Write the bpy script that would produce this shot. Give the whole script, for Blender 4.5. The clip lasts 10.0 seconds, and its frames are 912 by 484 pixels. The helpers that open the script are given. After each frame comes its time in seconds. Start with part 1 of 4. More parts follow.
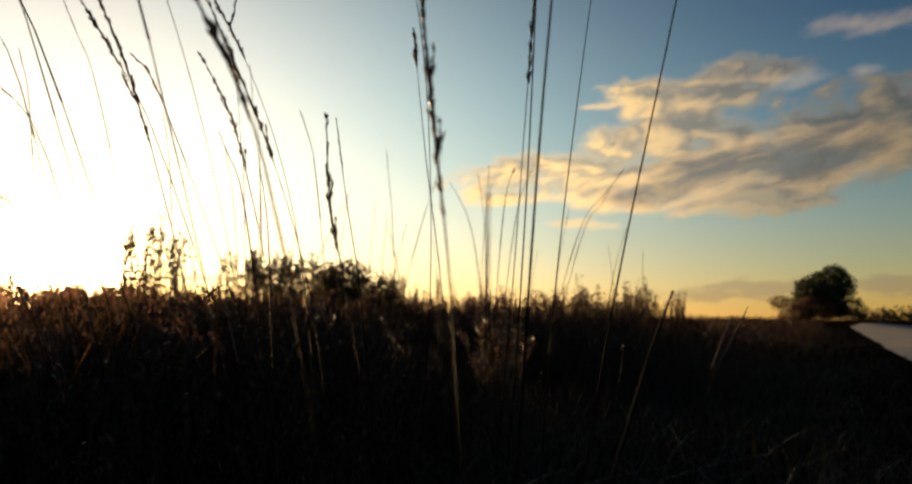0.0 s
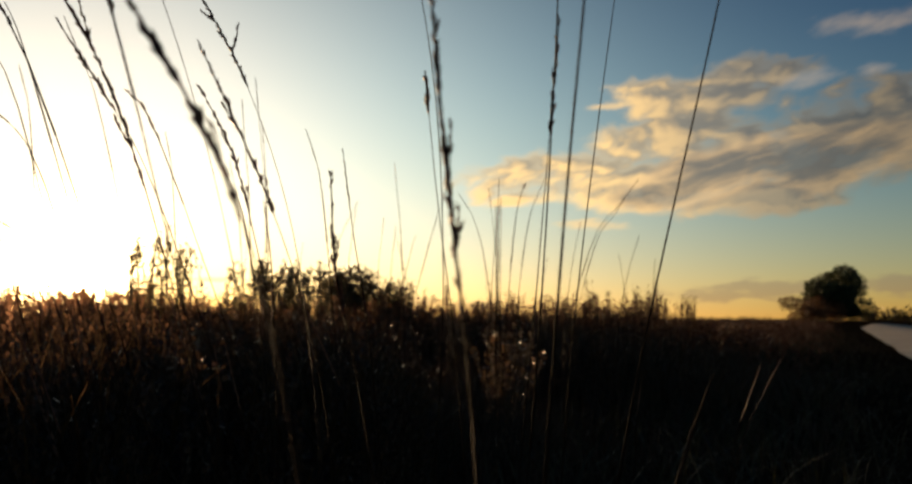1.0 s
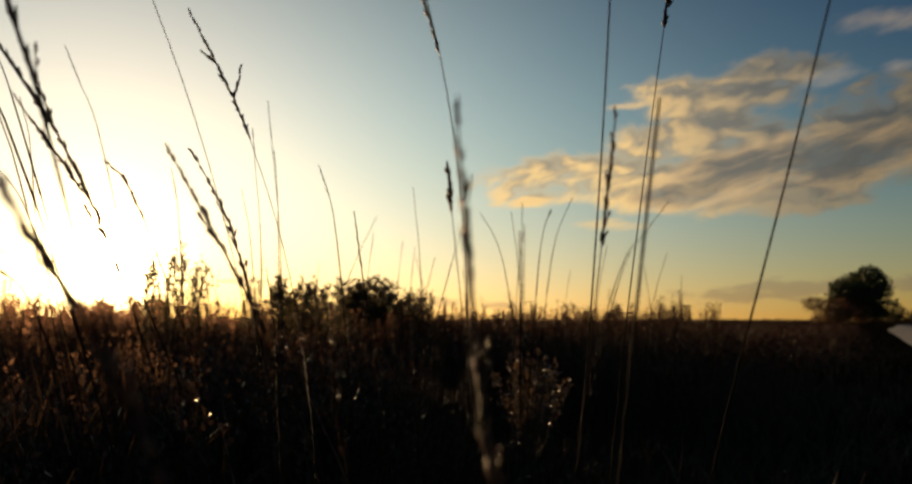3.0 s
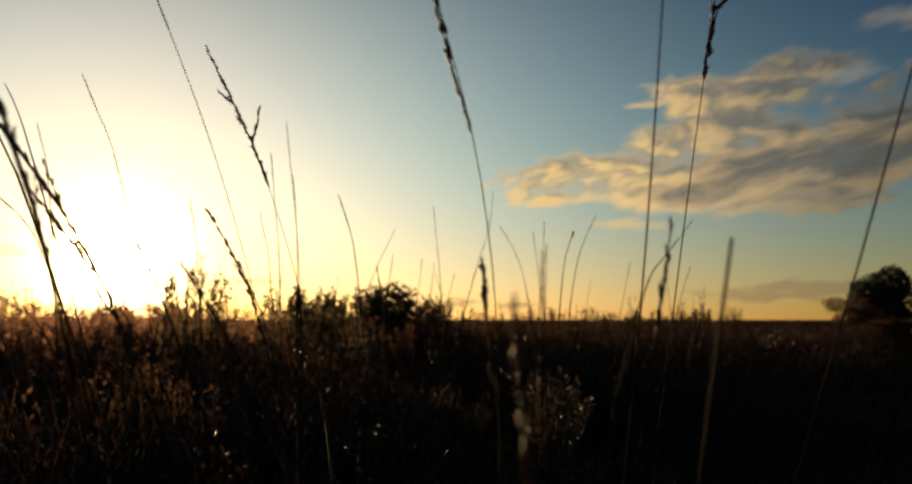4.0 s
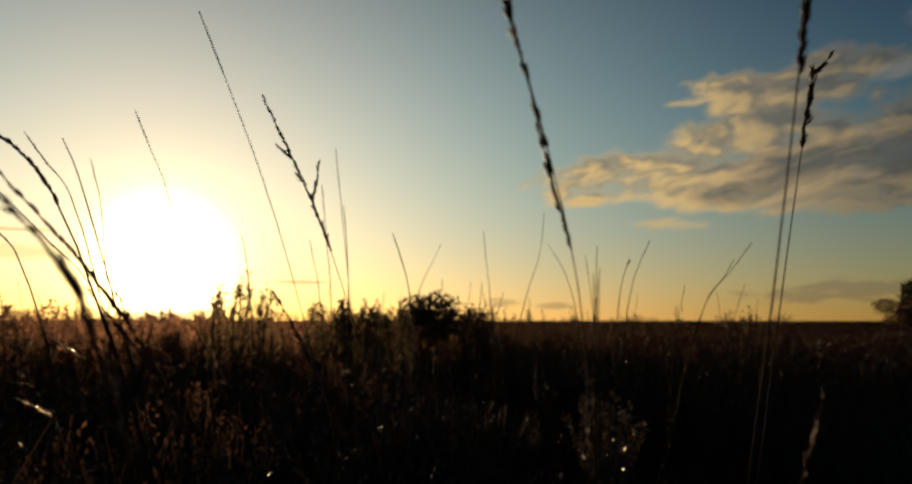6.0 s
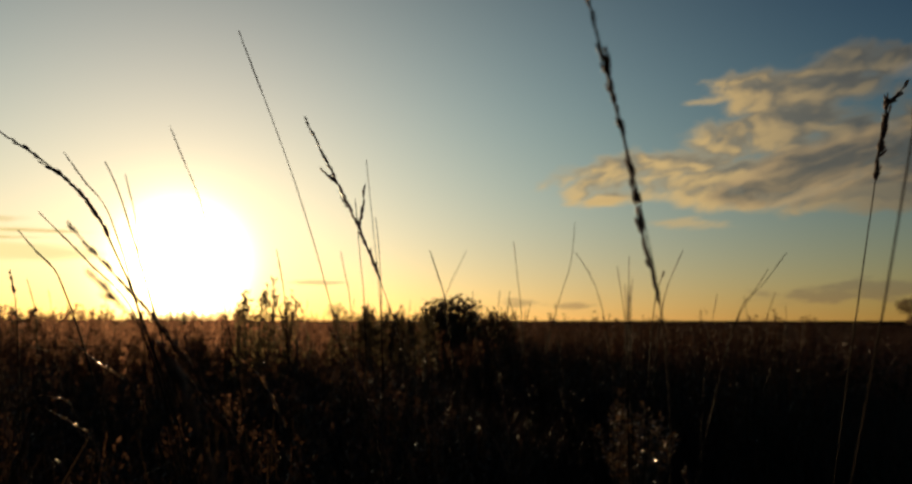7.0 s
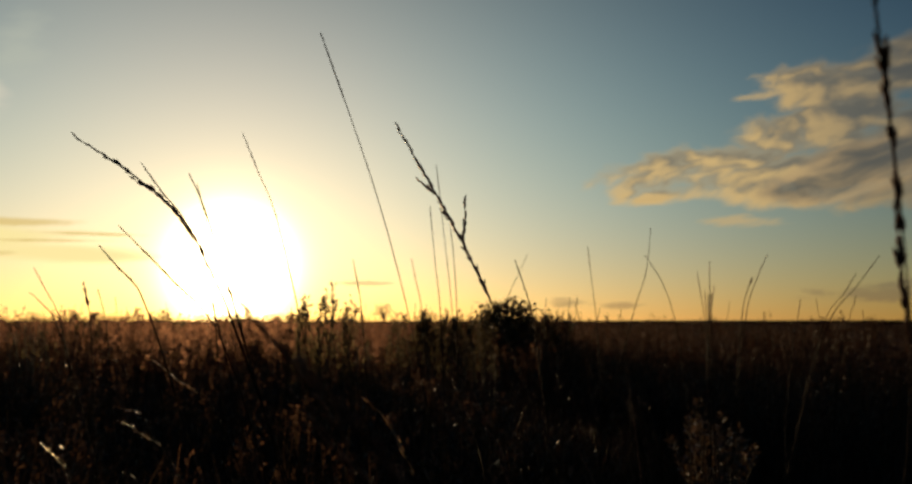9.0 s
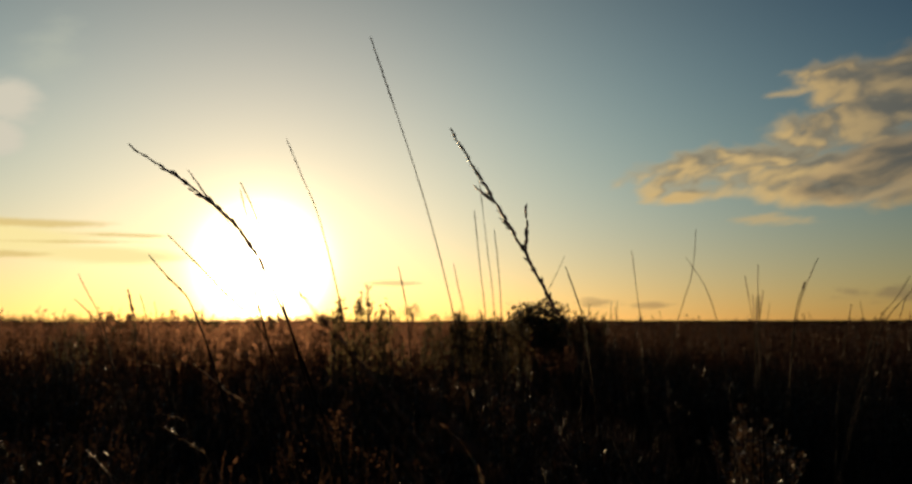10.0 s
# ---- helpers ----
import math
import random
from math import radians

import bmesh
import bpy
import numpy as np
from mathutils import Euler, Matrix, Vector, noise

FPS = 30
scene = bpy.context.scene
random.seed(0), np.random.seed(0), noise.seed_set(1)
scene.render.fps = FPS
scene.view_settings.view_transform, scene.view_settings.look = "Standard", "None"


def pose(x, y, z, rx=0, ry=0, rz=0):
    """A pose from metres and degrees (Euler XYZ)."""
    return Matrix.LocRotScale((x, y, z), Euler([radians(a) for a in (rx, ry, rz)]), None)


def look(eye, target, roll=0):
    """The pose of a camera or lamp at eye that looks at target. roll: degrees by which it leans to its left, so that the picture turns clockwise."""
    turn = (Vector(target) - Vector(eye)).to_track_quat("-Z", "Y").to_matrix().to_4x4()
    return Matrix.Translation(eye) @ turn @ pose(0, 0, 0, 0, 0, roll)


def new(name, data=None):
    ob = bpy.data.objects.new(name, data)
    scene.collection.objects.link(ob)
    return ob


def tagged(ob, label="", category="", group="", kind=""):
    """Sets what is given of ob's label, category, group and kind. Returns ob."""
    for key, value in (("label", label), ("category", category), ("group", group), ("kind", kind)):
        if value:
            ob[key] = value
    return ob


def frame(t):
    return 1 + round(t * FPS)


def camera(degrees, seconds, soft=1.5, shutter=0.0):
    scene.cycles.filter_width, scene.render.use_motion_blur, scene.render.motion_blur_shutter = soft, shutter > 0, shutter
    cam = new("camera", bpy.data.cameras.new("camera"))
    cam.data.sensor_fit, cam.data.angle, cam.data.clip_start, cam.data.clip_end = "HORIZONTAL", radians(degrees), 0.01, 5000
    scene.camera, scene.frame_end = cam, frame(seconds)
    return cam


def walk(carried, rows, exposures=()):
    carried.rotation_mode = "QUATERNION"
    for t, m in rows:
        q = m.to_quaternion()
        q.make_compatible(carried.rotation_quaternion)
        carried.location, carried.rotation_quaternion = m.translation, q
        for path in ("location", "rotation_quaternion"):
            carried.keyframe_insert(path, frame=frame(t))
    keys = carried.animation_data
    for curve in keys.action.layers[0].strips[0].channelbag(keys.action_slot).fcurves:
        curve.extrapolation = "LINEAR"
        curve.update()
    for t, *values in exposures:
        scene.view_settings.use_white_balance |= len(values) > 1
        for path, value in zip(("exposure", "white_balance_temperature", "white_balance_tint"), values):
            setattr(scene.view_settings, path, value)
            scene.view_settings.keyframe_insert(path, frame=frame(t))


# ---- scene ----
cam = camera(60.0, 10.0, soft=2.5)
# a small lens opened wide: what is very near or far is slightly out of focus
cam.data.dof.use_dof = True
cam.data.dof.focus_distance = 1.2
cam.data.dof.aperture_fstop = 6.4

PATH = [
    (0, pose(0.2408, -0.4149, 0.5095, 95.533, 0, -6.599) @ pose(0, 0, 0, 0, 0, 0.14)),
    (0.5, pose(0.2380, -0.3930, 0.5483, 95.535, 0, -6.251) @ pose(0, 0, 0, 0, 0, 0.11)),
    (1, pose(0.2399, -0.3570, 0.5754, 95.577, 0, -6.025) @ pose(0, 0, 0, 0, 0, 0.07)),
    (1.5, pose(0.2446, -0.3267, 0.6154, 95.584, 0, -5.906) @ pose(0, 0, 0, 0, 0, 0.05)),
    (2, pose(0.2445, -0.2920, 0.6446, 95.603, 0, -5.620) @ pose(0, 0, 0, 0, 0, 0.06)),
    (2.5, pose(0.2471, -0.2565, 0.6614, 95.630, 0, -5.166) @ pose(0, 0, 0, 0, 0, -0.02)),
    (4, pose(0.2349, -0.1865, 0.7766, 95.641, 0, -3.347) @ pose(0, 0, 0, 0, 0, -0.01)),
    (4.5, pose(0.2274, -0.1671, 0.8035, 95.637, 0, -2.740) @ pose(0, 0, 0, 0, 0, -0.10)),
    (5, pose(0.2207, -0.1501, 0.8226, 95.672, 0, -1.986) @ pose(0, 0, 0, 0, 0, -0.11)),
    (5.5, pose(0.2095, -0.1429, 0.8505, 95.677, 0, -1.222) @ pose(0, 0, 0, 0, 0, -0.02)),
    (7, pose(0.1445, -0.1214, 0.9198, 95.691, 0, 0.774) @ pose(0, 0, 0, 0, 0, 0.03)),
    (7.5, pose(0.1173, -0.1029, 0.9373, 95.700, 0, 1.434) @ pose(0, 0, 0, 0, 0, -0.04)),
    (8, pose(0.0982, -0.0787, 0.9467, 95.714, 0, 2.262) @ pose(0, 0, 0, 0, 0, -0.04)),
    (8.5, pose(0.0741, -0.0520, 0.9496, 95.716, 0, 3.151) @ pose(0, 0, 0, 0, 0, -0.07)),
    (9, pose(0.0500, -0.0326, 0.9510, 95.700, 0, 4.126) @ pose(0, 0, 0, 0, 0, -0.10)),
    (9.5, pose(0.0250, -0.0168, 0.9598, 95.700, 0, 5.190) @ pose(0, 0, 0, 0, 0, -0.09)),
    (10, pose(0.0000, 0.0000, 0.9700, 95.697, 0, 6.163) @ pose(0, 0, 0, 0, 0, -0.11)),
]
walk(cam, PATH, [(0.0, 1.06, 6750, 15), (1.0, 0.97, 6750, 15), (2.5, 0.72, 6750, 14), (4.0, 0.45, 6750, 12), (5.5, 0.18, 6650, 10), (7.0, 0.02, 6550, 10), (10.0, 0.0, 6550, 10)])

# ---- sky and sun ----
SUN_AZ, SUN_EL = radians(-20.0), radians(3.7)      # azimuth from north (+y), clockwise
SUN_DIR = Vector((math.sin(SUN_AZ) * math.cos(SUN_EL), math.cos(SUN_AZ) * math.cos(SUN_EL), math.sin(SUN_EL)))

world = bpy.data.worlds.new("evening_sky")
scene.world = world
world.use_nodes = True
wt = world.node_tree
wt.nodes.clear()


def wn(kind, **values):
    n = wt.nodes.new(kind)
    for k, v in values.items():
        n.inputs[k].default_value = v
    return n


def wmath(op, a, b=None, c=None, clamp=False):
    n = wt.nodes.new("ShaderNodeMath")
    n.operation, n.use_clamp = op, clamp
    for i, v in enumerate((a, b, c)):
        if v is None:
            continue
        if isinstance(v, (int, float)):
            n.inputs[i].default_value = v
        else:
            wt.links.new(v, n.inputs[i])
    return n.outputs[0]


def wmix(fac, a, b, blend="MIX"):
    n = wt.nodes.new("ShaderNodeMix")
    n.data_type, n.blend_type = "RGBA", blend
    for i, v in ((0, fac), (6, a), (7, b)):
        if isinstance(v, (int, float)):
            n.inputs[i].default_value = v
        elif isinstance(v, tuple):
            n.inputs[i].default_value = (*v, 1.0)
        else:
            wt.links.new(v, n.inputs[i])
    return n.outputs[2]


def wramp(x, lo, hi):
    n = wt.nodes.new("ShaderNodeMapRange")
    n.interpolation_type = "SMOOTHSTEP"
    wt.links.new(x, n.inputs[0])
    n.inputs[1].default_value, n.inputs[2].default_value = lo, hi
    return n.outputs[0]


ray = wt.nodes.new("ShaderNodeTexCoord").outputs["Generated"]
split = wt.nodes.new("ShaderNodeSeparateXYZ")
wt.links.new(ray, split.inputs[0])
az = wmath("MULTIPLY", wmath("ARCTAN2", split.outputs[0], split.outputs[1]), 57.2958)
el = wmath("MULTIPLY", wmath("ARCSINE", split.outputs[2]), 57.2958)

sky = wt.nodes.new("ShaderNodeTexSky")
sky.sky_type = "NISHITA"
sky.sun_disc = False
sky.sun_elevation, sky.sun_rotation = SUN_EL, SUN_AZ
sky.altitude, sky.air_density, sky.dust_density, sky.ozone_density = 20.0, 1.0, 0.6, 3.0

# hazy air round the low sun
dot = wt.nodes.new("ShaderNodeVectorMath")
dot.operation = "DOT_PRODUCT"
wt.links.new(ray, dot.inputs[0])
dot.inputs[1].default_value = SUN_DIR
off = wmath("MULTIPLY", wmath("ARCCOSINE", wmath("MINIMUM", dot.outputs["Value"], 0.99999)), 57.2958)


def aureole(width, power):
    return wmath("MULTIPLY", wmath("EXPONENT", wmath("MULTIPLY", wmath("POWER", wmath("DIVIDE", off, width), power), -1.0)), 1.0)


def scaled(colour, fac):
    n = wt.nodes.new("ShaderNodeVectorMath")
    n.operation = "SCALE"
    if isinstance(colour, tuple):
        n.inputs[0].default_value = colour
    else:
        wt.links.new(colour, n.inputs[0])
    if isinstance(fac, (int, float)):
        n.inputs["Scale"].default_value = fac
    else:
        wt.links.new(fac, n.inputs["Scale"])
    return n.outputs[0]


def plus(a, b):
    n = wt.nodes.new("ShaderNodeVectorMath")
    n.operation = "ADD"
    wt.links.new(a, n.inputs[0])
    wt.links.new(b, n.inputs[1])
    return n.outputs[0]


SKY_STRENGTH = 0.06
tint = wt.nodes.new("ShaderNodeVectorMath")
tint.operation = "MULTIPLY"
wt.links.new(sky.outputs[0], tint.inputs[0])
wt.links.new(wmix(wramp(el, 9.0, 26.0), (0.58, 0.99, 0.94), (0.43, 0.88, 1.16)), tint.inputs[1])      # bluer overhead, as the evening white balance shows it
air = scaled(tint.outputs[0], wmath("SUBTRACT", SKY_STRENGTH, wmath("MULTIPLY", wramp(el, 6.0, 28.0), 0.029)))     # clearer and deeper overhead
down = wmath("EXPONENT", wmath("MULTIPLY", wmath("MAXIMUM", el, 0.0), -0.19))     # 1 at the horizon, fading upwards
low = wmath("MULTIPLY", down, wmath("ADD", wmath("MULTIPLY", aureole(38.0, 2.0), 0.72), 0.28))
# the wide glow is flatter than round, and golden towards the horizon
flat_a = wmath("MULTIPLY", wmath("ADD", az, 20.0), 0.88)
flat_e = wmath("MULTIPLY", wmath("SUBTRACT", el, 3.7), 1.31)
flat = wmath("SQRT", wmath("ADD", wmath("MULTIPLY", flat_a, flat_a), wmath("MULTIPLY", flat_e, flat_e)))
wide = wmath("EXPONENT", wmath("MULTIPLY", wmath("POWER", wmath("DIVIDE", flat, 31.5), 2.4), -1.0))
air = plus(air, scaled((44.0, 33.0, 15.0), aureole(2.2, 1.75)))
air = plus(air, scaled((1.5, 1.15, 0.52), aureole(3.75, 1.8)))
air = plus(air, scaled(wmix(down, (0.72, 0.31, 0.13), (0.76, 0.28, 0.06)), aureole(14.3, 1.5)))
air = plus(air, scaled(wmix(down, (0.245, 0.375, 0.32), (0.53, 0.245, 0.125)), wide))
air = plus(air, scaled((0.51, 0.222, 0.025), low))
clear_air = air


def noise_at(a, e, scale_u, scale_v, detail, seed, slant=0.13, roughness=0.55):
    """Noise over azimuth and elevation, drawn out along a slant, about 0."""
    v = wt.nodes.new("ShaderNodeCombineXYZ")
    wt.links.new(wmath("MULTIPLY", a, scale_u), v.inputs[0])
    wt.links.new(wmath("MULTIPLY", wmath("SUBTRACT", e, wmath("MULTIPLY", a, slant)), scale_v), v.inputs[1])
    v.inputs[2].default_value = seed
    n = wn("ShaderNodeTexNoise", Scale=1.0, Detail=detail, Roughness=roughness)
    wt.links.new(v.outputs[0], n.inputs["Vector"])
    return wmath("SUBTRACT", n.outputs[0], 0.5)


def blob(a, e, mid_a, mid_e, half_a, half_e, tilt=0.0):
    """One lump of a cloud: 1 in its middle, 0 at its rim, below 0 outside."""
    da, de = wmath("SUBTRACT", a, mid_a), wmath("SUBTRACT", e, mid_e)
    de = wmath("SUBTRACT", de, wmath("MULTIPLY", da, tilt))
    da, de = wmath("DIVIDE", da, half_a), wmath("DIVIDE", de, half_e)
    return wmath("SUBTRACT", 1.0, wmath("SQRT", wmath("ADD", wmath("MULTIPLY", da, da), wmath("MULTIPLY", de, de))))


def union(a, e, lumps, soft=0.12):
    out = blob(a, e, *lumps[0])
    for lump in lumps[1:]:
        out = wmath("SMOOTH_MAX", out, blob(a, e, *lump), soft)
    return out


# azimuth and elevation of each lump's middle, its half width and half height, its slope
CUMULUS = [(11.8, 10.5, 5.4, 1.55, 0.10), (10.8, 8.75, 2.9, 0.5, 0.05), (20.0, 15.2, 3.5, 1.7, 0.06), (26.2, 16.3, 4.4, 1.2, 0.10),
           (18.3, 12.2, 2.6, 1.8, 0.10), (19.8, 9.8, 6.0, 1.45, 0.03), (19.3, 8.3, 4.0, 0.9, 0.0), (26.1, 11.2, 5.6, 2.2, 0.15), (30.8, 12.6, 4.6, 2.3, 0.10),
           (27.2, 8.2, 5.4, 1.1, 0.04), (36.5, 12.2, 6.0, 2.8, 0.03), (23.0, 13.0, 4.5, 1.9, 0.12), (15.6, 10.9, 4.0, 1.1, 0.08), (22.5, 9.6, 6.5, 1.8, 0.03), (31.0, 9.6, 5.0, 1.5, 0.06), (25.5, 11.4, 6.5, 2.6, 0.10), (24.6, 15.2, 4.2, 1.6, 0.10)]
SHELF = [(25.5, 10.1, 7.6, 2.5, 0.20), (31.5, 10.6, 7.5, 2.6, 0.05), (20.6, 8.9, 4.6, 0.95, 0.14)]
DARK = [(30.0, 11.6, 6.5, 1.5, 0.18), (35.5, 12.4, 7.0, 2.4, 0.05), (27.5, 8.2, 5.0, 0.8, 0.05), (24.0, 11.0, 3.4, 0.8, 0.22)]
WISPS = [(34.6, 18.8, 5.0, 1.0, -0.06), (34.4, 15.9, 1.2, 0.55, 0.1), (30.5, 15.9, 2.5, 0.9, 0.1)]
PUFFS = [(-36.4, 13.9, 2.5, 1.7, 0.0), (-36.8, 11.6, 1.7, 1.6, 0.0)]
SCRAPS = [(15.5, 6.75, 3.6, 0.55, -0.02), (10.8, 8.6, 2.6, 0.4, 0.05), (16.4, 15.05, 1.9, 0.35, 0.02)]
VEILS = [(-33.9, 17.0, 2.4, 2.6, 0.3)]
GLEAMS = [(-37.0, 5.3, 8.0, 1.35, 0.02), (-30.5, 4.4, 6.5, 0.7, 0.0)]
STREAKS = [(-35.0, 6.3, 6.0, 0.36, 0.02), (-29.5, 5.75, 4.0, 0.16, 0.01), (-35.4, 4.25, 3.2, 0.32, 0.03), (-32.0, 5.2, 5.0, 0.14, 0.03)]
BANKS = [(3.7, 1.25, 2.3, 0.45, 0.0), (7.9, 1.05, 1.7, 0.33, 0.0), (27.0, 1.9, 7.0, 0.85, 0.05), (36.0, 2.2, 5.0, 0.9, 0.0), (-10.8, 2.7, 2.1, 0.17, 0.0)]
# the air curls the cloud's edges
curl_a = wmath("ADD", az, wmath("MULTIPLY", noise_at(az, el, 0.16, 0.36, 2.0, 3.1, 0.1), 3.8))
curl_e = wmath("ADD", el, wmath("MULTIPLY", noise_at(az, el, 0.20, 0.42, 2.0, 9.7, 0.1), 1.7))


def cumulus(a, e):
    lumps = union(a, e, CUMULUS)
    swell = noise_at(a, e, 0.30, 0.52, 5.0, 6.2, 0.12, 0.48)
    wisp = noise_at(a, e, 0.62, 1.25, 4.0, 8.4, 0.15, 0.5)
    return wmath("ADD", wmath("ADD", wmath("MULTIPLY_ADD", lumps, 0.85, 0.19), wmath("MULTIPLY", swell, 1.95)), wmath("MULTIPLY", wisp, 0.7))


body = cumulus(curl_a, curl_e)
sunward = cumulus(wmath("SUBTRACT", curl_a, 0.80), wmath("SUBTRACT", curl_e, 0.50))      # the same, a step towards the sun
torn = wmath("ADD", noise_at(az, el, 0.17, 0.40, 6.0, 3.1, 0.15), wmath("MULTIPLY", noise_at(az, el, 0.5, 1.3, 5.0, 2.2, 0.2), 0.6))
thin = wmath("ADD", union(az, el, WISPS), wmath("MULTIPLY", torn, 2.2))
puff = wmath("ADD", union(az, el, PUFFS), wmath("MULTIPLY", torn, 1.0))
scrap = wmath("ADD", union(curl_a, el, SCRAPS), wmath("MULTIPLY", noise_at(az, el, 0.6, 1.6, 4.0, 4.4, 0.1), 1.6))
veil = wmath("ADD", union(az, el, VEILS), wmath("MULTIPLY", torn, 1.8))
bar = wmath("ADD", union(az, el, STREAKS), wmath("MULTIPLY", torn, 1.3))
bank = wmath("ADD", union(az, el, BANKS), wmath("MULTIPLY", noise_at(az, el, 0.45, 1.7, 5.0, 5.5, 0.0), 2.4))
gleam = wmath("ADD", union(az, el, GLEAMS), wmath("MULTIPLY", noise_at(az, el, 0.12, 0.9, 5.0, 1.7, 0.02), 1.1))
shelf = wmath("ADD", union(curl_a, curl_e, SHELF), wmath("MULTIPLY", torn, 0.55))
folds = noise_at(curl_a, curl_e, 0.22, 0.85, 5.0, 7.3, 0.24, 0.6)
dens = wramp(body, -0.03, 0.65)
dens_thin = wmath("MULTIPLY", wramp(thin, 0.0, 1.1), 0.55)
dens_puff = wmath("MULTIPLY", wramp(puff, -0.1, 0.55), 0.9)
dens_scrap = wmath("MULTIPLY", wramp(scrap, 0.05, 0.8), 0.6)
dens_veil = wmath("MULTIPLY", wramp(veil, -0.1, 1.0), 0.40)
dens_bar = wmath("MULTIPLY", wramp(bar, 0.0, 0.7), 0.8)
dens_gleam = wmath("MULTIPLY", wramp(gleam, -0.1, 0.6), 0.9)
dens_shelf = wmath("MULTIPLY", wramp(shelf, 0.0, 0.42), 0.88)
dens_bank = wmath("MULTIPLY", wramp(bank, 0.0, 0.6), 0.85)
# flanks and thin rims towards the sun are bright and warm, the thick middle is grey
lit = wramp(wmath("SUBTRACT", body, sunward), -0.28, 0.42)
rim = wmath("SUBTRACT", 1.0, wramp(body, 0.15, 0.70))
lit = wmath("MAXIMUM", lit, wmath("MULTIPLY", rim, 0.7))
core = wramp(wmath("ADD", union(curl_a, curl_e, DARK), wmath("MULTIPLY", torn, 1.2)), -0.40, 0.40)
away = wramp(az, 14.0, 29.0)      # farther from the sun less light comes through
core = wmath("MAXIMUM", core, wmath("MULTIPLY", away, 0.92))
shade = wmix(lit, (0.20, 0.172, 0.12), (0.66, 0.445, 0.175))
shade = wmix(wmath("MULTIPLY", core, 0.95), shade, wmix(lit, (0.066, 0.070, 0.068), (0.175, 0.148, 0.100)))
# a darker, thicker shelf in front, warm along its rim and its folds
warm = wmath("ADD", wmath("MULTIPLY", folds, 2.6), wmath("MULTIPLY", wmath("SUBTRACT", 1.0, wramp(shelf, 0.05, 0.80)), 0.80))
warm = wmath("SUBTRACT", warm, wmath("MULTIPLY", wramp(el, 8.4, 11.5), 0.22))
warm = wmath("SUBTRACT", warm, wmath("MULTIPLY", wramp(az, 22.0, 33.0), 0.32))
shade = wmix(dens_shelf, shade, wmix(wramp(warm, -0.55, 0.95), (0.085, 0.078, 0.066), (0.50, 0.335, 0.150)))
dens = wmath("MAXIMUM", dens, dens_shelf)
shade = scaled(shade, wmath("SUBTRACT", 1.0, wmath("MULTIPLY", wramp(az, 24.0, 36.0), 0.38)))
air = wmix(wmath("MULTIPLY", dens, 0.86), air, shade)
air = wmix(dens_thin, air, plus(scaled(clear_air, 0.8), scaled((0.20, 0.135, 0.065), 1.0)))
air = wmix(dens_scrap, air, (0.58, 0.40, 0.17))
air = wmix(dens_veil, air, (0.50, 0.52, 0.42))
air = wmix(dens_puff, air, (0.66, 0.61, 0.49))
air = wmix(dens_gleam, air, (0.97, 0.81, 0.36))
air = wmix(dens_bar, air, (0.72, 0.53, 0.19))
air = wmix(dens_bank, air, plus(scaled(clear_air, 0.52), scaled((0.05, 0.035, 0.03), 1.0)))
back = wt.nodes.new("ShaderNodeBackground")
wt.links.new(air, back.inputs[0])
back.inputs[1].default_value = 1.0
wt.links.new(back.outputs[0], wt.nodes.new("ShaderNodeOutputWorld").inputs[0])

lamp = bpy.data.lights.new("low_sun", "SUN")
lamp.energy, lamp.angle, lamp.color = 3.1, radians(0.6), (1.0, 0.66, 0.34)
low_sun = new("low_sun", lamp)
low_sun.matrix_world = look(SUN_DIR * 50, (0, 0, 0))


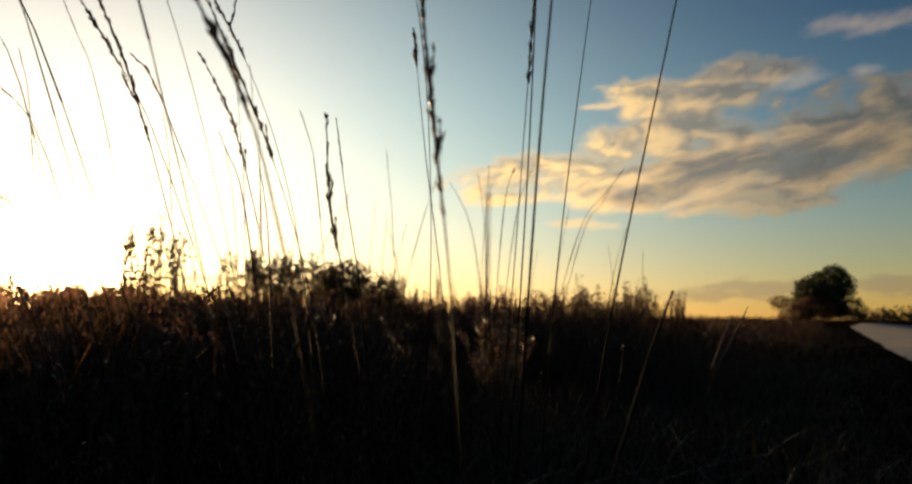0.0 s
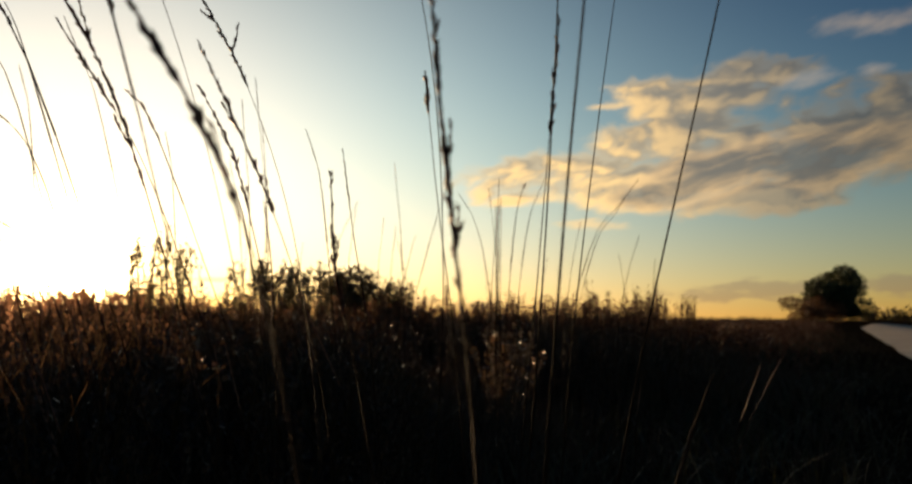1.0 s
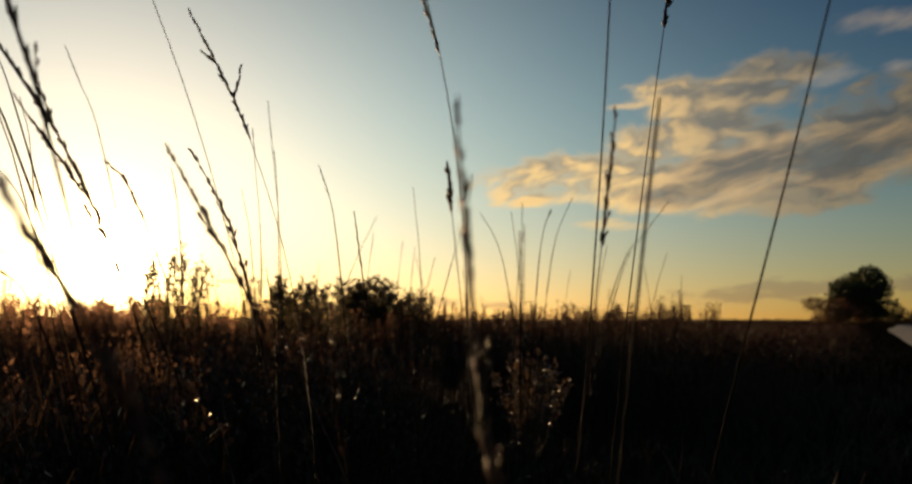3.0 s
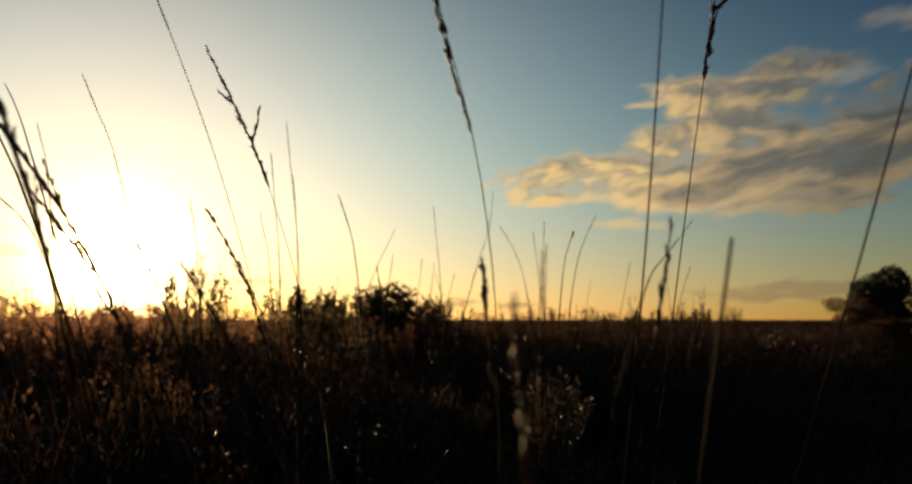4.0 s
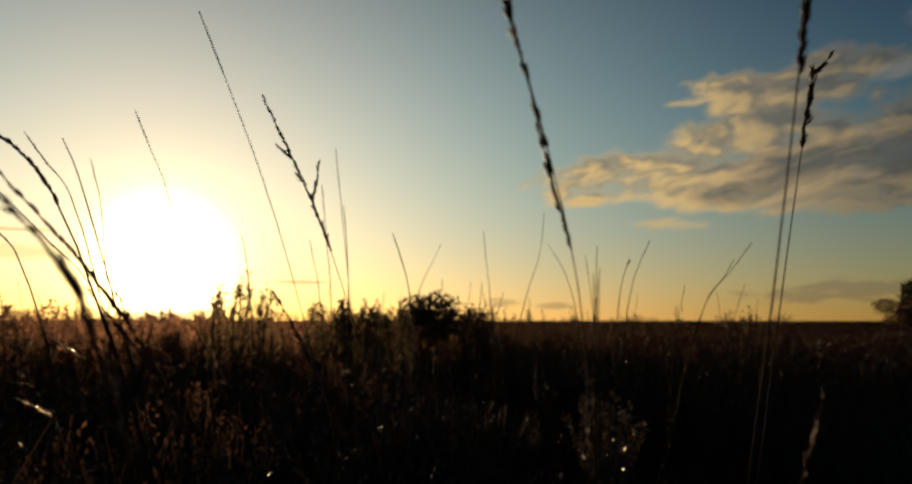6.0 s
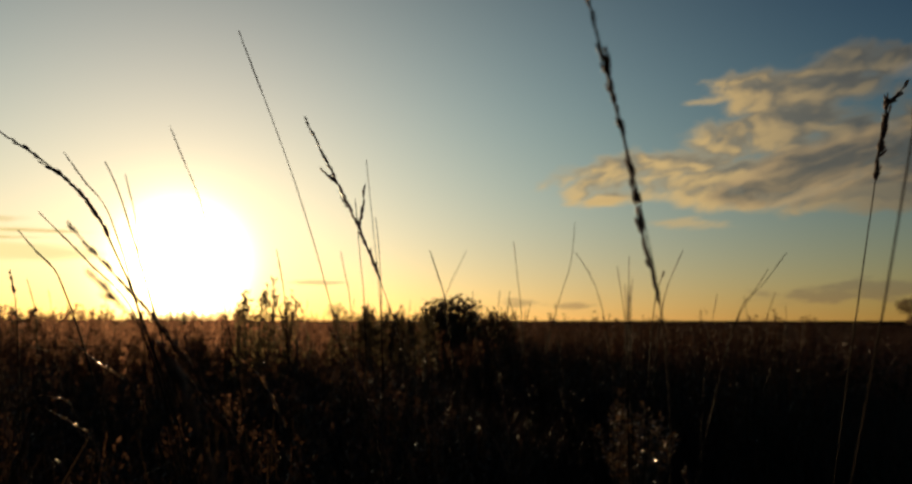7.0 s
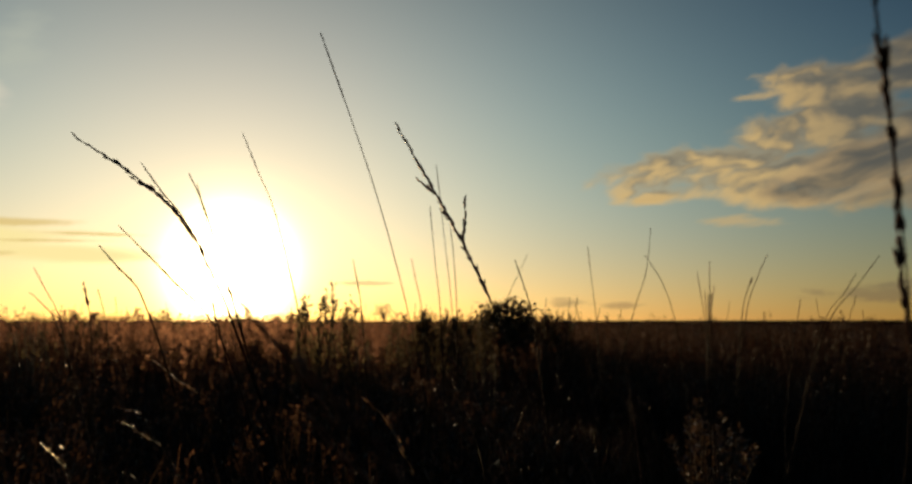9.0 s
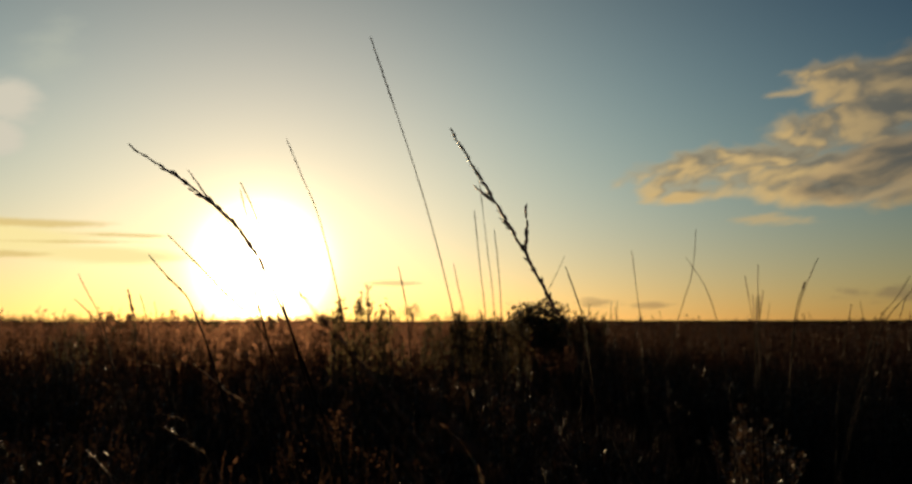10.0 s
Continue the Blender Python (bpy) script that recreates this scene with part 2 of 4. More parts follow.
# ---- materials ----
def material(name, colours, scale=40.0, rough=0.7, translucent=0.0, bump=0.3, island=True, spec=0.3, forward=0.0):
    """Noise between two or three colours, each piece a little different. Thin parts let some light through: spread evenly
    (translucent), or onwards past the leaf in a wide cone (forward), as backlit leaves do."""
    m = bpy.data.materials.new(name)
    m.use_nodes = True
    t = m.node_tree
    b = t.nodes["Principled BSDF"]
    b.inputs["Roughness"].default_value = rough
    b.inputs["Specular IOR Level"].default_value = spec
    co = t.nodes.new("ShaderNodeTexCoord")
    big, fine = t.nodes.new("ShaderNodeTexNoise"), t.nodes.new("ShaderNodeTexNoise")
    big.inputs["Scale"].default_value, fine.inputs["Scale"].default_value = scale * 0.12, scale
    big.inputs["Detail"].default_value = fine.inputs["Detail"].default_value = 5.0
    for n in (big, fine):
        t.links.new(co.outputs["Object"], n.inputs["Vector"])
    mixed = t.nodes.new("ShaderNodeMath")
    mixed.operation = "MULTIPLY_ADD"
    t.links.new(fine.outputs[0], mixed.inputs[0])
    mixed.inputs[1].default_value = 0.5
    half = t.nodes.new("ShaderNodeMath")
    half.operation = "MULTIPLY_ADD"
    t.links.new(big.outputs[0], half.inputs[0])
    half.inputs[1].default_value = 0.5
    geo = t.nodes.new("ShaderNodeNewGeometry") if island else t.nodes.new("ShaderNodeObjectInfo")
    rnd = t.nodes.new("ShaderNodeMath")
    rnd.operation = "MULTIPLY_ADD"
    t.links.new(geo.outputs["Random Per Island" if island else "Random"], rnd.inputs[0])
    rnd.inputs[1].default_value, rnd.inputs[2].default_value = 0.7, -0.35
    t.links.new(rnd.outputs[0], half.inputs[2])
    t.links.new(half.outputs[0], mixed.inputs[2])
    ramp = t.nodes.new("ShaderNodeValToRGB")
    ramp.color_ramp.elements[0].position, ramp.color_ramp.elements[1].position = 0.25, 0.78
    ramp.color_ramp.elements[0].color, ramp.color_ramp.elements[1].color = (*colours[0], 1), (*colours[-1], 1)
    if len(colours) > 2:
        ramp.color_ramp.elements.new(0.5).color = (*colours[1], 1)
    t.links.new(mixed.outputs[0], ramp.inputs[0])
    t.links.new(ramp.outputs[0], b.inputs["Base Color"])
    if bump:
        bp = t.nodes.new("ShaderNodeBump")
        bp.inputs["Strength"].default_value, bp.inputs["Distance"].default_value = bump, 0.2 / scale
        t.links.new(fine.outputs[0], bp.inputs["Height"])
        t.links.new(bp.outputs[0], b.inputs["Normal"])
    if translucent:
        tr, mx = t.nodes.new("ShaderNodeBsdfTranslucent"), t.nodes.new("ShaderNodeMixShader")
        t.links.new(ramp.outputs[0], tr.inputs[0])
        mx.inputs[0].default_value = translucent
        t.links.new(b.outputs[0], mx.inputs[1])
        t.links.new(tr.outputs[0], mx.inputs[2])
        t.links.new(mx.outputs[0], t.nodes["Material Output"].inputs[0])
    if forward:
        past, both = t.nodes.new("ShaderNodeBsdfRefraction"), t.nodes.new("ShaderNodeMixShader")
        past.inputs["Roughness"].default_value, past.inputs["IOR"].default_value = 1.0, 1.35
        rich = t.nodes.new("ShaderNodeGamma")      # light that has passed through is warmer and deeper
        rich.inputs[1].default_value = 0.7
        t.links.new(ramp.outputs[0], rich.inputs[0])
        t.links.new(rich.outputs[0], past.inputs["Color"])
        before = t.nodes["Material Output"].inputs[0].links[0].from_socket
        both.inputs[0].default_value = forward
        t.links.new(before, both.inputs[1])
        t.links.new(past.outputs[0], both.inputs[2])
        t.links.new(both.outputs[0], t.nodes["Material Output"].inputs[0])
    return m


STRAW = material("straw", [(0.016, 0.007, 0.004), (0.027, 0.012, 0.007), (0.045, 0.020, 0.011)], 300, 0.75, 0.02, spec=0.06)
HUSK = material("seed_husk", [(0.075, 0.03, 0.02), (0.13, 0.055, 0.036), (0.21, 0.10, 0.06)], 400, 0.45, 0.15, island=False, spec=0.2, forward=0.05)
# one heather: close copies darkened for shade, far ones lightened and reddened for sun
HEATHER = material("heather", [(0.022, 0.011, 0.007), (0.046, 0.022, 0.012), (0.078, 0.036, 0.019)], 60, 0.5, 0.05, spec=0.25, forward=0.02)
HEATHER_SUNLIT = material("heather_sunlit", [(0.040, 0.017, 0.010), (0.09, 0.038, 0.021), (0.15, 0.063, 0.032)], 60, 0.6, 0.08, spec=0.06, forward=0.13)
HEATHER_SHADED = material("heather_shaded", [(0.022, 0.010, 0.006), (0.048, 0.022, 0.012), (0.085, 0.038, 0.020)], 60, 0.55, 0.06, spec=0.15, forward=0.045)
HEATHER_FAR_SUNLIT = material("heather_far_sunlit", [(0.032, 0.013, 0.009), (0.068, 0.027, 0.016), (0.115, 0.044, 0.024)], 60, 0.55, 0.08, spec=0.1, forward=0.16)
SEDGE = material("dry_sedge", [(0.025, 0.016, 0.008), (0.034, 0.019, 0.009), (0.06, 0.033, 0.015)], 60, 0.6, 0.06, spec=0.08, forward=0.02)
VERGE = material("verge_grass", [(0.018, 0.018, 0.007), (0.035, 0.034, 0.012), (0.065, 0.052, 0.024)], 60, 0.6, 0.25)
# pale copy of the seed husk, with the sun's glints put into its colour
GLINT_HUSK = material("glint_husk", [(0.22, 0.14, 0.08), (0.38, 0.26, 0.16), (0.55, 0.40, 0.26)], 400, 0.25, 0.35, spec=0.8, forward=0.25)
LEAF = material("leaf", [(0.04, 0.022, 0.011), (0.08, 0.045, 0.020), (0.17, 0.095, 0.042)], 120, 0.36, 0.18, spec=0.8, forward=0.06)
BUSH_LEAF = material("bush_leaf", [(0.03, 0.024, 0.010), (0.06, 0.044, 0.018), (0.10, 0.068, 0.03)], 90, 0.5, 0.22, forward=0.07)
TREE_LEAF = material("tree_leaf", [(0.02, 0.030, 0.010), (0.045, 0.055, 0.018), (0.08, 0.085, 0.03)], 3, 0.6, 0.25)
RUST_LEAF = material("rust_leaf", [(0.06, 0.028, 0.012), (0.12, 0.055, 0.022), (0.19, 0.09, 0.035)], 3, 0.6, 0.25)
BARK = material("bark", [(0.03, 0.022, 0.015), (0.07, 0.05, 0.035), (0.12, 0.09, 0.065)], 30, 0.85, 0.0, 0.6)
SOIL = material("peaty_soil", [(0.012, 0.008, 0.005), (0.028, 0.018, 0.010), (0.05, 0.03, 0.017)], 2.5, 0.95, 0.0, 0.5, spec=0.0)
GRAVEL = material("pale_gravel", [(0.17, 0.15, 0.13), (0.26, 0.235, 0.205), (0.35, 0.325, 0.285)], 6, 0.6, 0.0, 0.4)


# ---- building helpers ----
def part(name, bm, mat, parent=None, label="", smooth=True):
    """Links a bmesh as one mesh object, under a thing where one is given."""
    me = bpy.data.meshes.new(name)
    bm.to_mesh(me)
    bm.free()
    me.materials.append(mat)
    if smooth:
        me.shade_smooth()
    ob = new(name, me)
    if parent is not None:
        ob.parent = parent
    return tagged(ob, label)


def tube(bm, points, radii, sides=5):
    """A tapered round rod along the points."""
    rings = []
    for i, p in enumerate(points):
        a, b = points[max(i - 1, 0)], points[min(i + 1, len(points) - 1)]
        d = (b - a).normalized()
        u = d.orthogonal().normalized()
        v = d.cross(u)
        rings.append([bm.verts.new(p + (u * math.cos(k * math.tau / sides) + v * math.sin(k * math.tau / sides)) * radii[i]) for k in range(sides)])
    for r, s in zip(rings, rings[1:]):
        for k in range(sides):
            bm.faces.new((r[k], r[(k + 1) % sides], s[(k + 1) % sides], s[k]))
    bm.faces.new(rings[0][::-1])
    bm.faces.new(rings[-1])


def scattered(name, variants, picks, places, mat, label, category, group=""):
    """One mesh of very many small plants: variants are (verts, faces) arrays, places 4x4 matrices."""
    vs, fs, base = [], [], 0
    for k, m in zip(picks, places):
        v, f = variants[k]
        vs.append(v @ m[:3, :3].T + m[:3, 3])
        fs.append(f + base)
        base += len(v)
    vs, fs = np.concatenate(vs), np.concatenate(fs)
    me = bpy.data.meshes.new(name)
    me.vertices.add(len(vs))
    me.vertices.foreach_set("co", vs.astype(np.float32).ravel())
    me.loops.add(fs.size)
    me.loops.foreach_set("vertex_index", fs.astype(np.int32).ravel())
    me.polygons.add(len(fs))
    me.polygons.foreach_set("loop_start", np.arange(0, fs.size, 3, dtype=np.int32))
    me.polygons.foreach_set("loop_total", np.full(len(fs), 3, dtype=np.int32))
    me.update(calc_edges=True)
    me.validate()
    me.materials.append(mat)
    return tagged(new(name, me), label, category, group, "stuff")


def strip(points, widths, side):
    """A leaf blade: verts and triangles of a band along the points, pointed at its end."""
    v, f = [], []
    for p, w in zip(points, widths):
        v += [p - side * w, p + side * w]
    for i in range(len(points) - 1):
        a = 2 * i
        f += [(a, a + 1, a + 3), (a, a + 3, a + 2)]
    return v, f


def blade_variant(rng, lean):
    """A bent grass blade one unit high."""
    ang = rng.uniform(0, math.tau)
    out = np.array((math.cos(ang), math.sin(ang), 0.0))
    side = np.array((-out[1], out[0], 0.0))
    s = np.linspace(0, 1, 5)
    pts = [out * lean * q ** 2 + np.array((0, 0, q * (1 - 0.25 * lean * q))) for q in s]
    v, f = strip(pts, 0.011 * (1 - s ** 2) + 0.001, side)
    return np.array(v), np.array(f)


def sprig_variant(rng, leaves, spread, size, tall=0.28):
    """A shoot of heather one unit high: a few woody twigs set with small leaves."""
    v, f = [], []
    twigs = rng.integers(3, 6)
    for k in range(twigs):
        ang = rng.uniform(0, math.tau)
        out = np.array((math.cos(ang), math.sin(ang), 0.0)) * spread * rng.uniform(0.3, 1.0)
        top = rng.uniform(1 - tall, 1.0)
        side = np.array((-out[1], out[0], 0.0)) / max(np.linalg.norm(out), 1e-6)
        s = np.linspace(0, 1, 4)
        pts = [out * q ** 1.4 + np.array((0, 0, top * q)) for q in s]
        a, b = strip(pts, 0.006 * (1.2 - s), side)
        f += [tuple(i + len(v) for i in t) for t in b]
        v += a
        for j in range(leaves):
            q = rng.uniform(0.3, 1.0)
            p = out * q ** 1.4 + np.array((0, 0, top * q))
            d = rng.normal(size=3)
            d[2] = abs(d[2]) + 0.6
            d /= np.linalg.norm(d)
            w = np.cross(d, rng.normal(size=3))
            w /= np.linalg.norm(w)
            ln = size * rng.uniform(0.6, 1.3)
            n0 = len(v)
            v += [p - w * ln * 0.08, p + d * ln * 0.5 + w * ln * 0.28, p + d * ln, p + d * ln * 0.5 - w * ln * 0.28]
            f += [(n0, n0 + 1, n0 + 2), (n0, n0 + 2, n0 + 3)]
    return np.array(v), np.array(f)


def standing(x, y, z, height, turn, width=1.0, lean=(0.0, 0.0)):
    c, s = math.cos(turn), math.sin(turn)
    return np.array(((c * width * height, -s * width * height, lean[0] * height, x), (s * width * height, c * width * height, lean[1] * height, y), (0, 0, height, z), (0, 0, 0, 1)))


# ---- ground and track ----
EDGE_POINT, EDGE_WAY = (7.1, 8.8), (0.533, 0.846)      # near edge of the gravel track, and its course


def from_track(x, y):
    """Metres to the heath's side of the track's edge."""
    return EDGE_WAY[0] * (y - EDGE_POINT[1]) - EDGE_WAY[1] * (x - EDGE_POINT[0])


def smooth01(x, lo, hi):
    q = min(max((x - lo) / (hi - lo), 0.0), 1.0)
    return q * q * (3 - 2 * q)


def ground_height(x, y):
    r = math.hypot(x, y)
    s = from_track(x, y)
    free = min(max((s - 0.3) / 3.0, 0.0), 1.0)
    rise = 0.5 * smooth01(r, 35.0, 75.0) * smooth01(s, 1.5, 8.0)
    return rise + free * 0.05 * noise.noise((x * 0.6, y * 0.6, 0.3)) * min(1.0, 14.0 / max(r, 1.0)) - (1 - free) * 0.02


def build_ground():
    bm = bmesh.new()
    rings = [0.0] + [0.4 * 1.16 ** k for k in range(64)]
    rings = [r for r in rings if r < 4300] + [4400.0]
    count, prev = 72, None
    for r in rings:
        ring = []
        for k in range(count if r else 1):
            a = k * math.tau / count
            x, y = r * math.sin(a), r * math.cos(a)
            ring.append(bm.verts.new((x, y, ground_height(x, y) if r < 120 else 0.5 * smooth01(from_track(x, y), 1.5, 8.0))))
        if prev is not None:
            for k in range(count):
                if len(prev) == 1:
                    bm.faces.new((prev[0], ring[(k + 1) % count], ring[k]))
                else:
                    bm.faces.new((prev[k], prev[(k + 1) % count], ring[(k + 1) % count], ring[k]))
        prev = ring
    bmesh.ops.recalc_face_normals(bm, faces=bm.faces)
    g = part("ground", bm, SOIL)
    return tagged(g, "dark peaty moorland ground reaching a flat horizon", "ground", kind="structure")


def build_track():
    bm = bmesh.new()
    n = 60
    left, right, wl, wr = [], [], [], []
    for i in range(n + 1):
        d = -60 + 196 * i / n
        x, y = EDGE_POINT[0] + EDGE_WAY[0] * d, EDGE_POINT[1] + EDGE_WAY[1] * d
        j = 0.12 * noise.noise((d * 0.5, 2.0, 0.0))
        w = 4.2 + 0.15 * noise.noise((d * 0.4, 7.0, 0.0))
        ax, ay = EDGE_WAY[1], -EDGE_WAY[0]
        left.append(bm.verts.new((x + ax * j, y + ay * j, 0.02)))
        right.append(bm.verts.new((x + ax * w, y + ay * w, 0.02)))
        wl.append(bm.verts.new((x + ax * (j - 0.1), y + ay * (j - 0.1), -0.06)))
        wr.append(bm.verts.new((x + ax * (w + 0.1), y + ay * (w + 0.1), -0.06)))
    mids = [bm.verts.new(((a.co.x + b.co.x) / 2, (a.co.y + b.co.y) / 2, 0.07)) for a, b in zip(left, right)]
    for row, nxt in ((wl, left), (left, mids), (mids, right), (right, wr)):
        for i in range(n):
            bm.faces.new((row[i], nxt[i], nxt[i + 1], row[i + 1]))
    bmesh.ops.recalc_face_normals(bm, faces=bm.faces)
    return tagged(part("road", bm, GRAVEL), "pale grey gravel track running beside the heath", "road", kind="structure")


build_ground()
build_track()


# ---- heath ----
def in_gap(x, y):
    """A strip of lower growth that lets the sun through to the leafy shrub."""
    along_gap, across = (y - 3.6) * 0.94 - (x - 0.9) * 0.34, (x - 0.9) * 0.94 + (y - 3.6) * 0.34
    return (1 - smooth01(abs(across), 0.3, 0.65)) * smooth01(along_gap, -0.3, 0.1) * (1 - smooth01(along_gap, 9.0, 12.0))


def canopy(x, y):
    """Height of the heather over the ground."""
    s = from_track(x, y)
    patch = noise.noise((x * 0.55, y * 0.55, 4.0)) * 0.5 + noise.noise((x * 1.7, y * 1.7, 9.0)) * 0.35
    r = math.hypot(x - 0.2, y + 0.4)
    left = smooth01(-x, -2.2, 0.5)
    h = 0.50 + 0.09 * left + 0.16 * patch
    bearing = math.degrees(math.atan2(x - 0.2, y + 0.4))
    h *= 1 - 0.50 * smooth01(bearing, -3.0, 8.0) * (1 - smooth01(r, 3.9, 5.6))     # lower growth beside the verge
    h *= 1 - 0.16 * smooth01(bearing, -29.0, -26.0) * (1 - smooth01(bearing, -22.0, -18.0))
    h *= 0.50 + 0.50 * smooth01(r, 0.5, 2.2)
    h *= 1 - 0.40 * in_gap(x, y)
    return 0.10 + (h - 0.10) * smooth01(s, 1.0, 2.6)


def heath_points(rng, count, r0, r1, a0, a1, power=1.0):
    """Places in a fan before the walk, thicker close by."""
    out = []
    for _ in range(count):
        r = r0 + (r1 - r0) * rng.uniform() ** power
        a = radians(rng.uniform(a0, a1))
        out.append((0.2 + r * math.sin(a), -0.4 + r * math.cos(a)))
    return out


def build_heath():
    rng = np.random.default_rng(5)
    shoots = [sprig_variant(rng, 18, 0.26, 0.04) for _ in range(14)]
    tall = [sprig_variant(rng, 16, 0.10, 0.032, 0.35) for _ in range(10)]
    tall += [sprig_variant(rng, 20, 0.07, 0.030, 0.10) for _ in range(5)]
    coarse = [sprig_variant(rng, 5, 0.30, 0.09) for _ in range(10)]
    blades = [blade_variant(rng, rng.uniform(0.1, 0.9)) for _ in range(16)]
    # heather close by
    picks, places = [], []
    for x, y in heath_points(rng, 10000, 0.55, 9.0, -48, 46, 0.75):
        h = canopy(x, y) * rng.uniform(0.55, 1.12)
        if from_track(x, y) < 0.9:
            continue
        picks.append(rng.integers(len(shoots)))
        places.append(standing(x, y, ground_height(x, y) - 0.01, h, rng.uniform(0, math.tau), rng.uniform(0.7, 1.1), rng.normal(0, 0.12, 2)))
    for x, y in heath_points(rng, 2600, 1.0, 8.0, 46, 312, 0.8):
        if from_track(x, y) < 0.9:
            continue
        picks.append(rng.integers(len(shoots)))
        places.append(standing(x, y, ground_height(x, y) - 0.01, canopy(x, y) * rng.uniform(0.6, 1.1), rng.uniform(0, math.tau), rng.uniform(0.9, 1.4), rng.normal(0, 0.12, 2)))
    scattered("heather", shoots, picks, places, HEATHER, "dense heather on the moor, coloured dark for shade", "heather")
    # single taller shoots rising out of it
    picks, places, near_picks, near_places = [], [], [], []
    for x, y in heath_points(rng, 2600, 2.4, 11.0, -46, 24, 0.9):
        if from_track(x, y) < 2.2:
            continue
        r = math.hypot(x, y)
        bearing = math.degrees(math.atan2(x - 0.2, y + 0.4))
        if in_gap(x, y) > 0.3:
            continue
        if -29 < bearing < -20 and rng.uniform() < 0.75 or bearing > 2 and r < 4.4:
            continue
        side = smooth01(-x, -1.4, 0.8)
        h = (0.60 + 0.16 * side + 0.05 * smooth01(r, 3.0, 8.0)) * rng.uniform(0.85, 1.12)
        if rng.uniform() < 0.10:
            h = min(h * rng.uniform(1.05, 1.25), 0.80 + 0.2 * side)
        h = min(h, (0.49 + 0.047 * r) * rng.uniform(0.85, 1.08))
        pick, place = rng.integers(len(tall)), standing(x, y, ground_height(x, y) - 0.01, h, rng.uniform(0, math.tau), rng.uniform(0.7, 1.3), rng.normal(0, 0.10, 2))
        # shade by distance: shoots within 6.5 m get the darkened copy
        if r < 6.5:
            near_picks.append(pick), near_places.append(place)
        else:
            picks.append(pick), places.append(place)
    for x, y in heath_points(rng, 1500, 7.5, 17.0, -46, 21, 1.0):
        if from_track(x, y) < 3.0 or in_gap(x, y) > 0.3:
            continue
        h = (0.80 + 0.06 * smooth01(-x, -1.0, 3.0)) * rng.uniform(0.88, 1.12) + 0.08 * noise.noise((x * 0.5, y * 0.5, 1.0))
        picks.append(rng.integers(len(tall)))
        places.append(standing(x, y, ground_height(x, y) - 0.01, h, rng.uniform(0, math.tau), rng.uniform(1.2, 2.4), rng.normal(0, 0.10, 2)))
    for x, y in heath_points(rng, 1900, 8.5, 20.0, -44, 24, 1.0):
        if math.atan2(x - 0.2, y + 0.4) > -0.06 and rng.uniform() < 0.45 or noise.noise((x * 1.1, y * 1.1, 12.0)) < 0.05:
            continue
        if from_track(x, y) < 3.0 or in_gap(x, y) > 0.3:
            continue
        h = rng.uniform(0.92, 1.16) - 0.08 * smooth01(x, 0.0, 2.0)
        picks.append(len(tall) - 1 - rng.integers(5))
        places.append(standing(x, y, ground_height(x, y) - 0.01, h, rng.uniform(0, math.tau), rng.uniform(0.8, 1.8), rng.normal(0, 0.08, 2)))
    scattered("near_heather", tall, near_picks, near_places, HEATHER_SHADED, "shoots standing out of the heather, coloured dark for shade", "heather")
    scattered("tall_heather", tall, picks, places, HEATHER_SUNLIT, "taller thin shoots rising above the dark heather", "heather")
    # the same farther off, in larger shoots, coloured redder and lighter as if sunlit
    picks, places = [], []
    for x, y in heath_points(rng, 16000, 8.5, 70.0, -50, 46, 0.8):
        if from_track(x, y) < 1.0:
            continue
        h = canopy(x, y) * rng.uniform(0.7, 1.15)
        picks.append(rng.integers(len(coarse)))
        places.append(standing(x, y, ground_height(x, y) * 0.75 - 0.02, h, rng.uniform(0, math.tau), rng.uniform(1.2, 2.6)))
    scattered("far_heather", coarse, picks, places, HEATHER_FAR_SUNLIT, "distant heather covering the flat moor, coloured reddish as sunlit", "heather")
    # dry grass between
    picks, places = [], []
    for x, y in heath_points(rng, 16000, 0.5, 7.0, -48, 46, 0.8):
        s = from_track(x, y)
        if s < 0.9:
            continue
        h = canopy(x, y) * rng.uniform(0.6, 1.22)
        picks.append(rng.integers(len(blades)))
        places.append(standing(x, y, ground_height(x, y) - 0.01, h, rng.uniform(0, math.tau), rng.uniform(0.5, 1.1)))
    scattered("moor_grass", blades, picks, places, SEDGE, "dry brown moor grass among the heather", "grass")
    # short grass of the verge
    picks, places = [], []
    for x, y in heath_points(rng, 32000, 0.6, 45.0, 5, 80, 1.6) + heath_points(rng, 5000, 0.6, 12.0, 80, 240, 1.2):
        s = from_track(x, y)
        if not 0.02 < s < 2.6:
            continue
        h = rng.uniform(0.04, 0.13) * (0.5 + min(s, 1.2))
        picks.append(rng.integers(len(blades)))
        places.append(standing(x, y, ground_height(x, y) - 0.01, h, rng.uniform(0, math.tau), rng.uniform(1.0, 2.5)))
    scattered("verge_grass", blades, picks, places, VERGE, "short dark green grass on the verge", "grass")


build_heath()


